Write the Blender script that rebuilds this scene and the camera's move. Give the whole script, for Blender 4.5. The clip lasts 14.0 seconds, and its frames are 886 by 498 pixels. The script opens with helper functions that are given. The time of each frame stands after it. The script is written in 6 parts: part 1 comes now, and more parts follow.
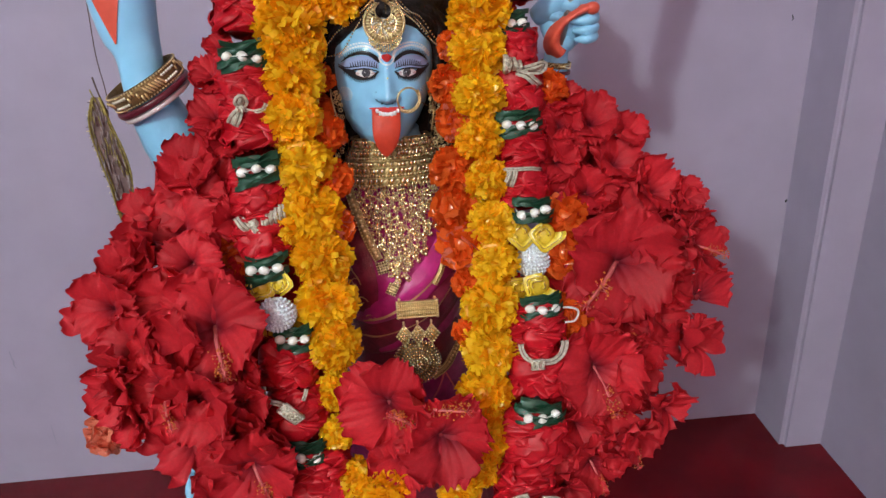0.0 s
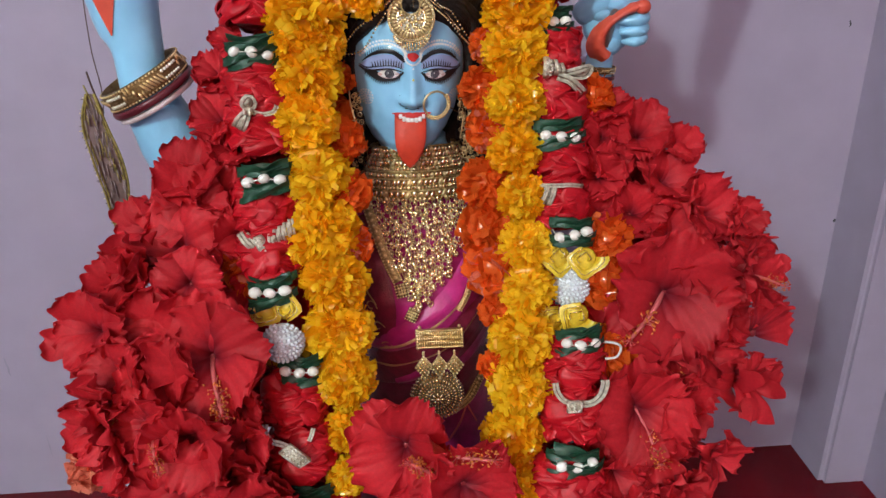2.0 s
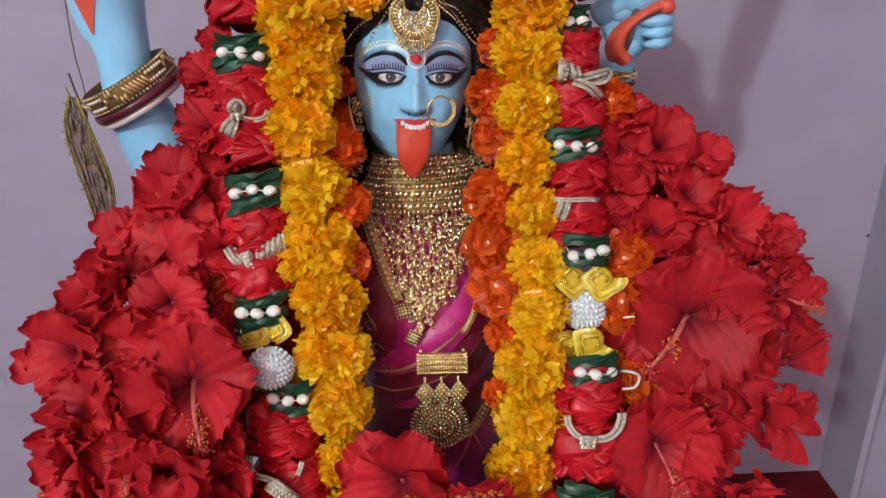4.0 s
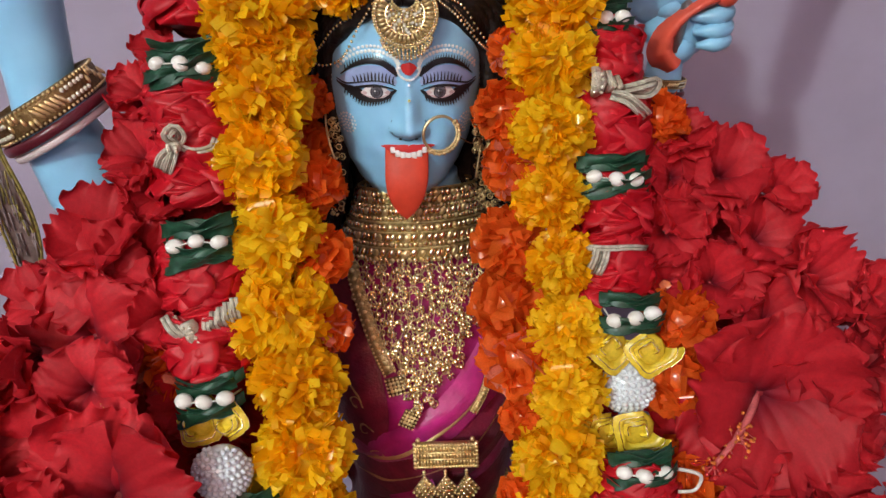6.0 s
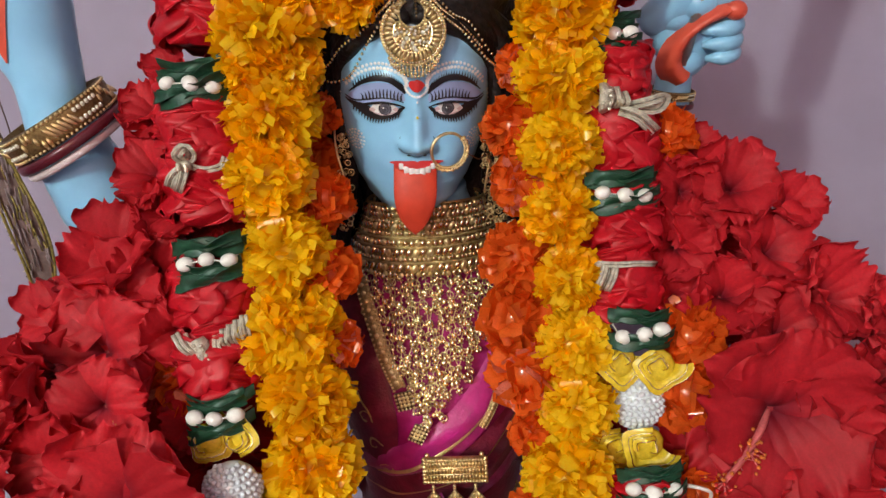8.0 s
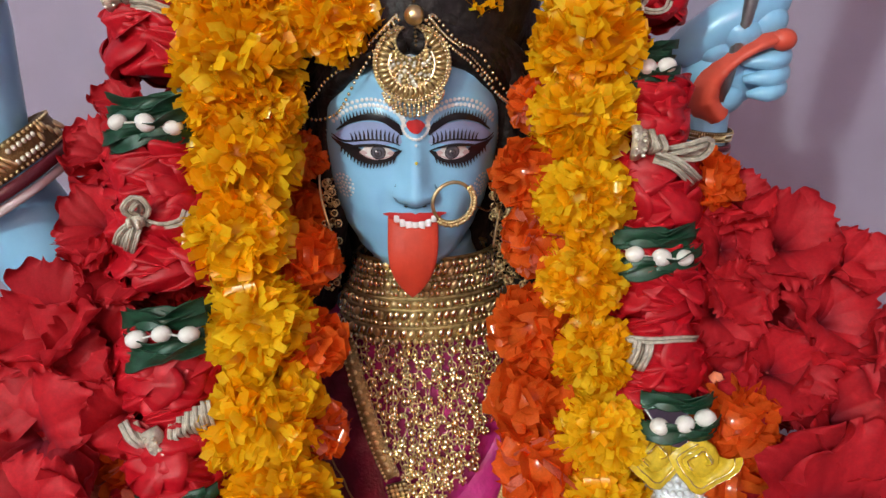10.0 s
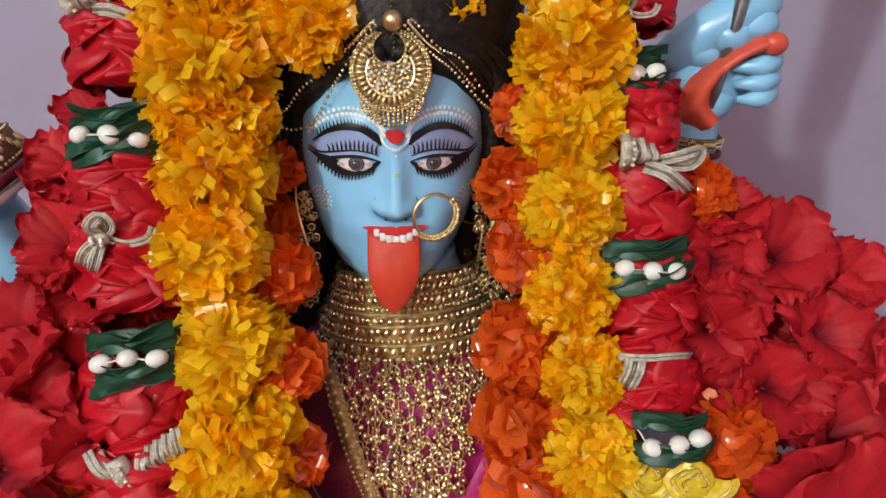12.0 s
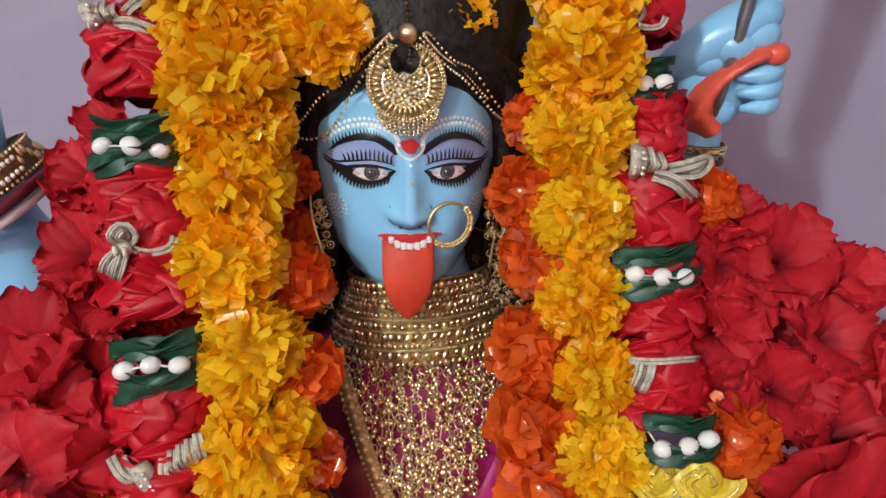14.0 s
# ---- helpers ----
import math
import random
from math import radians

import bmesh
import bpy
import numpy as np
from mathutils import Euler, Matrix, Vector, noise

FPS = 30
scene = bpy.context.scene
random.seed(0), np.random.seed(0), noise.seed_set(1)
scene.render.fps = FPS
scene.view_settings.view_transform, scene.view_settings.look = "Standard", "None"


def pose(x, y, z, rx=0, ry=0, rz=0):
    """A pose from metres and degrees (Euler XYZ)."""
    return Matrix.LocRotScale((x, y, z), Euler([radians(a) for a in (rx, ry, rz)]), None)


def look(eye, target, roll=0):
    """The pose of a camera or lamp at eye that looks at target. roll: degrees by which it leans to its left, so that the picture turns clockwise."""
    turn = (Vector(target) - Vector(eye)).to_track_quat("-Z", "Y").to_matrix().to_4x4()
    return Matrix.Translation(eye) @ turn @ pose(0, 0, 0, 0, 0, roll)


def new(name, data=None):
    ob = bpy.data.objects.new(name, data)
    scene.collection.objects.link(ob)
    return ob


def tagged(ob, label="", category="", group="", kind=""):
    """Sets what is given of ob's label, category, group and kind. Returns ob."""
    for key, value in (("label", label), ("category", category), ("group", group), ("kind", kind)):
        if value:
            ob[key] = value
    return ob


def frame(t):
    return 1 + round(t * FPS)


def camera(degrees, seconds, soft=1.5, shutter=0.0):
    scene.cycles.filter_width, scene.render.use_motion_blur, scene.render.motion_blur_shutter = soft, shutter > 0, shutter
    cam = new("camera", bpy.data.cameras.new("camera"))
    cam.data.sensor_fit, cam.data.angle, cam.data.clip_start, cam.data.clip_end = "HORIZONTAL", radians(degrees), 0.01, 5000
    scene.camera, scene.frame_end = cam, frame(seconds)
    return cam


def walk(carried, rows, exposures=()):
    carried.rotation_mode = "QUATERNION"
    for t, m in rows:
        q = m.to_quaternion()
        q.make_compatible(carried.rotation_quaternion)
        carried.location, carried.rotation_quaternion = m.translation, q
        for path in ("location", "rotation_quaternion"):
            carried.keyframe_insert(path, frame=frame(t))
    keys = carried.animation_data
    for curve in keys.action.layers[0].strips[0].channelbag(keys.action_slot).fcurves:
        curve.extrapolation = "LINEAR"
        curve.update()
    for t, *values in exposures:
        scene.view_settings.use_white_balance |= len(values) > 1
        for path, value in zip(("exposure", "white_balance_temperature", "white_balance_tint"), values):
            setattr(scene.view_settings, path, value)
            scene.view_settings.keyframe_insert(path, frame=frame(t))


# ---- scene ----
cam = camera(61.9, 14.0)
METRES, EYE, TILT, LEAN, TURN = 0.45, 1.734, -24.2, 2.7, -4.85
ROWS = [
    (0.0, 0.0, 0.0, 0.0, 0.0, 0.0, -0.0),
    (0.5, -0.0006, 0.0234, 0.0029, 0.44, -0.04, -0.32),
    (1.0, -0.0152, 0.0638, 0.0093, 0.76, -0.02, -0.68),
    (1.5, -0.0256, 0.1231, 0.0297, 0.91, 0.17, -0.97),
    (2.0, -0.0277, 0.1748, 0.0436, 1.07, 0.07, -1.52),
    (2.5, -0.0123, 0.1963, 0.0561, 1.34, 0.18, -1.82),
    (3.0, -0.0145, 0.1966, 0.0573, 1.8, 0.37, -1.95),
    (5.5, 0.008, 0.5373, 0.1259, 3.29, 0.41, -2.08),
    (6.0, -0.0024, 0.5844, 0.1577, 3.59, 0.49, -1.71),
    (6.5, -0.0047, 0.6053, 0.1692, 3.88, 0.49, -1.62),
    (7.0, -0.0012, 0.5917, 0.1696, 4.26, 0.48, -1.61),
    (7.5, -0.0017, 0.5772, 0.1753, 4.51, 0.52, -1.61),
    (8.0, 0.0019, 0.5816, 0.1806, 4.51, 0.48, -1.55),
    (8.5, -0.0038, 0.5924, 0.1864, 4.56, 0.56, -1.56),
    (9.0, -0.0145, 0.644, 0.2104, 4.5, 1.0, -1.82),
    (11.5, -0.0237, 0.7964, 0.2577, 3.35, 2.03, -1.54),
    (12.0, -0.0196, 0.7789, 0.2602, 3.1, 2.05, -1.35),
    (12.5, -0.0269, 0.7716, 0.2655, 2.91, 2.2, -1.23),
    (13.0, -0.0277, 0.7713, 0.2595, 2.74, 2.16, -1.22),
    (13.5, -0.0392, 0.7625, 0.2619, 2.6, 2.18, -1.13),
    (14.0, -0.0458, 0.7581, 0.266, 2.42, 2.15, -1.09),
]
walk(cam, [(t, pose(0, 0, EYE, TILT, LEAN, TURN) @ pose(METRES * x, METRES * y, METRES * z, 90 + pitch, roll, yaw)) for t, x, y, z, yaw, pitch, roll in ROWS], [
    (0.0, -0.05, 6500, 10), (3.0, -0.06, 6580, 11), (6.0, -0.08, 6850, 11.5), (7.5, -0.06, 7150, 12), (8.5, -0.08, 7050, 12), (9.0, -0.09, 6900, 11.5), (11.5, -0.03, 6800, 11), (13.0, -0.03, 6850, 10), (14.0, -0.03, 6550, 10),
])

# ---- world and light ----
world = bpy.data.worlds.new("room_dark")
scene.world = world
world.use_nodes = True
world.node_tree.nodes["Background"].inputs[0].default_value = (0.05, 0.035, 0.035, 1)
world.node_tree.nodes["Background"].inputs[1].default_value = 0.3


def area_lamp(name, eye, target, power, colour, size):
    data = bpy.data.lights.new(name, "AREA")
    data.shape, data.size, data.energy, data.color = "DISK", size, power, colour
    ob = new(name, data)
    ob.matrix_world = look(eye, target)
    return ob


bulb = bpy.data.lights.new("led_lamp", "POINT")
bulb.energy, bulb.color, bulb.shadow_soft_size = 535.0, (0.68, 0.89, 0.85), 0.110
new("led_lamp", bulb).location = (-2.35, -3.00, 3.95)
# unseen warm fill, added for the reddish tint in the wall shadows
area_lamp("warm_fill_lamp", (-0.20, -1.60, 2.66), (0.3, 0.9, 1.3), 16.5, (1.0, 0.50, 0.34), 0.6)

# ---- mesh and material helpers ----


class Shape:
    """Collects vertices and faces with a material slot for each face."""

    def __init__(self):
        self.v, self.f, self.m, self.mats = [], [], [], []

    def slot(self, mat):
        if mat not in self.mats:
            self.mats.append(mat)
        return self.mats.index(mat)

    def grid(self, rows, mat, wrap=False, cap=False):
        """A skin over rows of points, each row equally long."""
        s, n, base = self.slot(mat), len(rows[0]), len(self.v)
        for r in rows:
            self.v.extend([tuple(p) for p in r])
        for i in range(len(rows) - 1):
            for j in range(n if wrap else n - 1):
                k = (j + 1) % n
                self.f.append((base + i * n + j, base + i * n + k, base + (i + 1) * n + k, base + (i + 1) * n + j))
                self.m.append(s)
        if cap:
            for i, flip in ((0, True), (len(rows) - 1, False)):
                ring = [base + i * n + j for j in range(n)]
                self.f.append(tuple(reversed(ring)) if flip else tuple(ring))
                self.m.append(s)

    def tube(self, path, radii, mat, sides=10, flat=1.0, cap=True):
        """A swept tube along points; radii is one number or one for each point."""
        pts = [Vector(p) for p in path]
        rs = radii if isinstance(radii, (list, tuple)) else [radii] * len(pts)
        rows, side = [], None
        for i, p in enumerate(pts):
            d = (pts[min(i + 1, len(pts) - 1)] - pts[max(i - 1, 0)]).normalized()
            if side is None:
                side = d.orthogonal().normalized()
            side = (side - d * side.dot(d)).normalized()
            up = d.cross(side)
            rows.append([p + side * (rs[i] * math.cos(a)) + up * (rs[i] * flat * math.sin(a)) for a in [2 * math.pi * k / sides for k in range(sides)]])
        self.grid(rows, mat, wrap=True, cap=cap)

    def ball(self, c, r, mat, seg=10, rings=6, turn=None):
        r = r if isinstance(r, (tuple, list)) else (r, r, r)
        rows = []
        for i in range(rings + 1):
            a = math.pi * (0.02 + 0.96 * i / rings)
            row = []
            for k in range(seg):
                b = 2 * math.pi * k / seg
                p = Vector((r[0] * math.sin(a) * math.cos(b), r[1] * math.sin(a) * math.sin(b), r[2] * math.cos(a)))
                row.append(Vector(c) + (turn @ p if turn else p))
            rows.append(row)
        self.grid(list(reversed(rows)), mat, wrap=True, cap=True)

    def box(self, c, size, mat, turn=None):
        s, base = self.slot(mat), len(self.v)
        for x, y, z in ((-1, -1, -1), (1, -1, -1), (1, 1, -1), (-1, 1, -1), (-1, -1, 1), (1, -1, 1), (1, 1, 1), (-1, 1, 1)):
            p = Vector((x * size[0] / 2, y * size[1] / 2, z * size[2] / 2))
            self.v.append(tuple(Vector(c) + (turn @ p if turn else p)))
        for q in ((3, 2, 1, 0), (4, 5, 6, 7), (0, 1, 5, 4), (1, 2, 6, 5), (2, 3, 7, 6), (3, 0, 4, 7)):
            self.f.append(tuple(base + i for i in q))
            self.m.append(s)

    def mesh(self, name, smooth=True):
        me = bpy.data.meshes.new(name)
        me.from_pydata([tuple(p) for p in self.v], [], self.f)
        for mat in self.mats:
            me.materials.append(mat)
        me.polygons.foreach_set("material_index", self.m)
        me.polygons.foreach_set("use_smooth", [smooth] * len(self.f))
        me.update()
        return me


def part(name, data, parent, m=None, label=""):
    """One mesh object under a thing or a part."""
    ob = new(name, data)
    ob.parent = parent
    if m is not None:
        ob.matrix_local = m
    return tagged(ob, label)


def thing(name, label, category, group="", kind="", data=None, m=None):
    ob = new(name, data)
    if m is not None:
        ob.matrix_world = m
    return tagged(ob, label, category, group, kind)


def curve(points, n):
    """n points on a smooth line through the given ones."""
    p = [Vector(q) for q in points]
    p = [p[0] * 2 - p[1]] + p + [p[-1] * 2 - p[-2]]
    out = []
    for k in range(n):
        u = k / (n - 1) * (len(p) - 3)
        i = min(int(u), len(p) - 4)
        u -= i
        a, b, c, d = p[i:i + 4]
        out.append(0.5 * (2 * b + (c - a) * u + (2 * a - 5 * b + 4 * c - d) * u * u + (3 * b - a - 3 * c + d) * u ** 3))
    return out


def paint(name, colour, rough=0.5, metal=0.0, vary=0.12, scale=60.0, bump=0.0, bump_scale=300.0, thin=0.0, sheen=0.0, coat=0.0, per_object=0.0, dark=None, big=6.0, spec=0.5):
    """A surface with fine and coarse colour variation, relief, and for petals some light coming through."""
    mat = bpy.data.materials.new(name)
    mat.use_nodes = True
    nt = mat.node_tree
    b = nt.nodes["Principled BSDF"]
    b.inputs["Roughness"].default_value, b.inputs["Metallic"].default_value = rough, metal
    b.inputs["Sheen Weight"].default_value, b.inputs["Coat Weight"].default_value = sheen, coat
    b.inputs["Specular IOR Level"].default_value = spec
    co = nt.nodes.new("ShaderNodeTexCoord")
    dark = dark or tuple(c * (1 - 2.2 * vary) for c in colour)
    lite = tuple(min(1.0, c * (1 + vary)) for c in colour)
    fine, coarse = nt.nodes.new("ShaderNodeTexNoise"), nt.nodes.new("ShaderNodeTexNoise")
    fine.inputs["Scale"].default_value, fine.inputs["Detail"].default_value = scale, 4
    coarse.inputs["Scale"].default_value, coarse.inputs["Detail"].default_value = big, 2
    mixn = nt.nodes.new("ShaderNodeMath")
    mixn.operation = "MULTIPLY_ADD"
    mixn.inputs[1].default_value = 0.5
    half = nt.nodes.new("ShaderNodeMath")
    half.operation = "MULTIPLY"
    half.inputs[1].default_value = 0.5
    ramp = nt.nodes.new("ShaderNodeValToRGB")
    ramp.color_ramp.elements[0].position, ramp.color_ramp.elements[1].position = 0.3, 0.68
    ramp.color_ramp.elements[0].color, ramp.color_ramp.elements[1].color = (*dark, 1), (*lite, 1)
    ln = nt.links.new
    ln(co.outputs["Object"], fine.inputs["Vector"])
    ln(co.outputs["Object"], coarse.inputs["Vector"])
    ln(coarse.outputs[0], half.inputs[0])
    ln(fine.outputs[0], mixn.inputs[0])
    ln(half.outputs[0], mixn.inputs[2])
    ln(mixn.outputs[0], ramp.inputs[0])
    col = ramp.outputs[0]
    if per_object:
        info, hsv = nt.nodes.new("ShaderNodeObjectInfo"), nt.nodes.new("ShaderNodeHueSaturation")
        mr = nt.nodes.new("ShaderNodeMapRange")
        mr.inputs[3].default_value, mr.inputs[4].default_value = 1 - per_object, 1 + per_object * 0.6
        ln(info.outputs["Random"], mr.inputs[0])
        ln(mr.outputs[0], hsv.inputs["Value"])
        ln(col, hsv.inputs["Color"])
        col = hsv.outputs[0]
    ln(col, b.inputs["Base Color"])
    if bump:
        bn, bu = nt.nodes.new("ShaderNodeTexNoise"), nt.nodes.new("ShaderNodeBump")
        bn.inputs["Scale"].default_value, bn.inputs["Detail"].default_value = bump_scale, 3
        bu.inputs["Strength"].default_value, bu.inputs["Distance"].default_value = bump, 0.002
        ln(co.outputs["Object"], bn.inputs["Vector"])
        ln(bn.outputs[0], bu.inputs["Height"])
        ln(bu.outputs[0], b.inputs["Normal"])
    if thin:
        tr, mx = nt.nodes.new("ShaderNodeBsdfTranslucent"), nt.nodes.new("ShaderNodeMixShader")
        mx.inputs[0].default_value = thin
        ln(col, tr.inputs["Color"])
        ln(b.outputs[0], mx.inputs[1])
        ln(tr.outputs[0], mx.inputs[2])
        ln(mx.outputs[0], nt.nodes["Material Output"].inputs["Surface"])
    return mat


# ---- materials ----
WALL = paint("lavender_wall_paint", (0.360, 0.303, 0.390), 0.62, vary=0.05, scale=14, bump=0.12, bump_scale=90, big=1.6)
RED_FLOOR = paint("oxblood_floor_paint", (0.115, 0.003, 0.006), 0.06, vary=0.2, scale=9, bump=0.03, bump_scale=14, spec=0.3)
CEILING = paint("white_ceiling_paint", (0.72, 0.70, 0.70), 0.8, vary=0.04)
BLUE = paint("glossy_sky_blue_paint", (0.26, 0.56, 0.76), 0.3, vary=0.10, scale=30, bump=0.05, bump_scale=120, coat=0.25, big=9, dark=(0.19, 0.43, 0.64))
DEEP_BLUE = paint("deep_blue_nose_shading", (0.07, 0.19, 0.34), 0.35, vary=0.15, scale=120)
BLACK = paint("black_paint", (0.012, 0.010, 0.012), 0.35, vary=0.2)
HAIR = paint("black_hair", (0.022, 0.016, 0.015), 0.5, vary=0.4, scale=220, bump=0.5, bump_scale=260, spec=0.25)
WHITE = paint("white_paint", (0.78, 0.78, 0.76), 0.35, vary=0.05)
LID = paint("lilac_eyelid_paint", (0.33, 0.42, 0.68), 0.35, vary=0.12, scale=60)
IRIS = paint("grey_iris_paint", (0.16, 0.16, 0.19), 0.25, vary=0.3, scale=400)
PINK = paint("pink_eye_corner_paint", (0.62, 0.45, 0.45), 0.3, vary=0.1)
LIP = paint("red_lip_paint", (0.55, 0.022, 0.02), 0.32, vary=0.1)
TONGUE = paint("orange_red_tongue_paint", (0.58, 0.050, 0.022), 0.5, vary=0.1, scale=120, bump=0.1, bump_scale=400, spec=0.3)
ALTA = paint("orange_red_palm_paint", (0.60, 0.075, 0.04), 0.42, vary=0.1, scale=90)
SARI = paint("magenta_silk", (0.42, 0.012, 0.155), 0.38, vary=0.25, scale=90, bump=0.2, bump_scale=500, sheen=0.12)
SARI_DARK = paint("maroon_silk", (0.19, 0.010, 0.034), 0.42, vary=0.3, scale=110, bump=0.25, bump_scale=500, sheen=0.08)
SARI_GOLD = paint("gold_thread", (0.62, 0.42, 0.18), 0.4, metal=0.45, vary=0.15, scale=300, bump=0.2, bump_scale=900)
GOLD = paint("gold_plate", (0.88, 0.69, 0.36), 0.33, metal=1.0, vary=0.12, scale=300, bump=0.2, bump_scale=900)
# dark gold of the bangles; under the medallion beads it paints recess shade
GOLD_DARK = paint("tarnished_gold_and_recess_shade", (0.22, 0.135, 0.055), 0.45, metal=0.85, vary=0.3, scale=300, bump=0.5, bump_scale=1200)
GOLD_PALE = paint("pale_gold_bead", (0.92, 0.75, 0.46), 0.2, metal=1.0, vary=0.12, scale=300)
STONE = paint("glass_stone", (0.84, 0.80, 0.64), 0.12, metal=0.35, vary=0.2, scale=900)
MAROON = paint("maroon_bangle", (0.10, 0.010, 0.018), 0.3, vary=0.2)
IVORY = paint("white_shell_bangle", (0.62, 0.52, 0.52), 0.4, vary=0.12)
MARIGOLD = paint("yellow_orange_plastic_petal", (1.0, 0.56, 0.014), 0.26, vary=0.1, scale=70, thin=0.52, per_object=0.05, big=22, dark=(1.0, 0.46, 0.006), spec=0.45)
MARIGOLD_LIGHT = paint("yellow_plastic_petal", (1.0, 0.72, 0.032), 0.22, vary=0.1, scale=70, thin=0.52, per_object=0.05, big=22, dark=(1.0, 0.61, 0.014), spec=0.45)
ORANGE = paint("orange_plastic_petal", (1.0, 0.175, 0.024), 0.14, vary=0.10, scale=70, thin=0.50, per_object=0.1, big=22)
ORANGE_PALE = paint("pale_coral_plastic_petal", (1.0, 0.28, 0.17), 0.18, vary=0.15, scale=70, thin=0.4, big=22)
SATIN = paint("red_satin_ribbon", (0.46, 0.004, 0.012), 0.46, vary=0.14, scale=60, bump=0.12, bump_scale=150, per_object=0.1, spec=0.35)
GREEN = paint("bottle_green_satin", (0.006, 0.056, 0.026), 0.46, vary=0.3, scale=40, spec=0.5)
YELLOW = paint("yellow_satin_ribbon", (0.90, 0.66, 0.05), 0.26, vary=0.12, scale=60, thin=0.3)
BEAD = paint("white_plastic_bead", (0.80, 0.78, 0.72), 0.28, vary=0.06)
PEARL = paint("pearl_bead", (0.68, 0.74, 0.78), 0.2, vary=0.08, coat=0.3)
SILVER = paint("silver_braid", (0.70, 0.65, 0.53), 0.36, metal=0.4, vary=0.25, scale=700, bump=0.4, bump_scale=1500)
SILVER_DARK = paint("grey_stitching", (0.30, 0.27, 0.20), 0.5, vary=0.4, scale=900)
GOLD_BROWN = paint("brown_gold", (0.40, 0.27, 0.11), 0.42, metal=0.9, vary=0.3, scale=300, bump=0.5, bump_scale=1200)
GOLD_DULL = paint("dull_gold", (0.62, 0.46, 0.21), 0.40, metal=0.9, vary=0.3, scale=300, bump=0.5, bump_scale=1200)
THREAD = paint("white_thread", (0.7, 0.66, 0.6), 0.6, vary=0.1)
STEM = paint("red_flower_tube", (0.30, 0.012, 0.02), 0.5, vary=0.3)
STALK = paint("dark_green_stalk", (0.020, 0.030, 0.012), 0.5, vary=0.3)
FEATHER = paint("brown_mauve_leaf", (0.16, 0.10, 0.09), 0.6, vary=0.3, scale=200)
FEATHER_LIGHT = paint("grey_mauve_thread", (0.26, 0.19, 0.19), 0.6, vary=0.3, scale=200)
POLLEN = paint("orange_pollen", (0.75, 0.20, 0.03), 0.6, vary=0.3, scale=500)
STYLE = paint("pink_flower_style", (0.75, 0.16, 0.16), 0.45, vary=0.15, thin=0.2)
STEEL = paint("worn_steel", (0.35, 0.33, 0.32), 0.35, metal=0.9, vary=0.2, scale=90)
STRAW = paint("gold_and_green_thread", (0.31, 0.24, 0.06), 0.5, metal=0.2, vary=0.5, scale=260)
WOOD = paint("dark_wood", (0.07, 0.03, 0.02), 0.5, vary=0.3, scale=30)
MARK = paint("grey_scuff", (0.30, 0.26, 0.33), 0.6, vary=0.1)


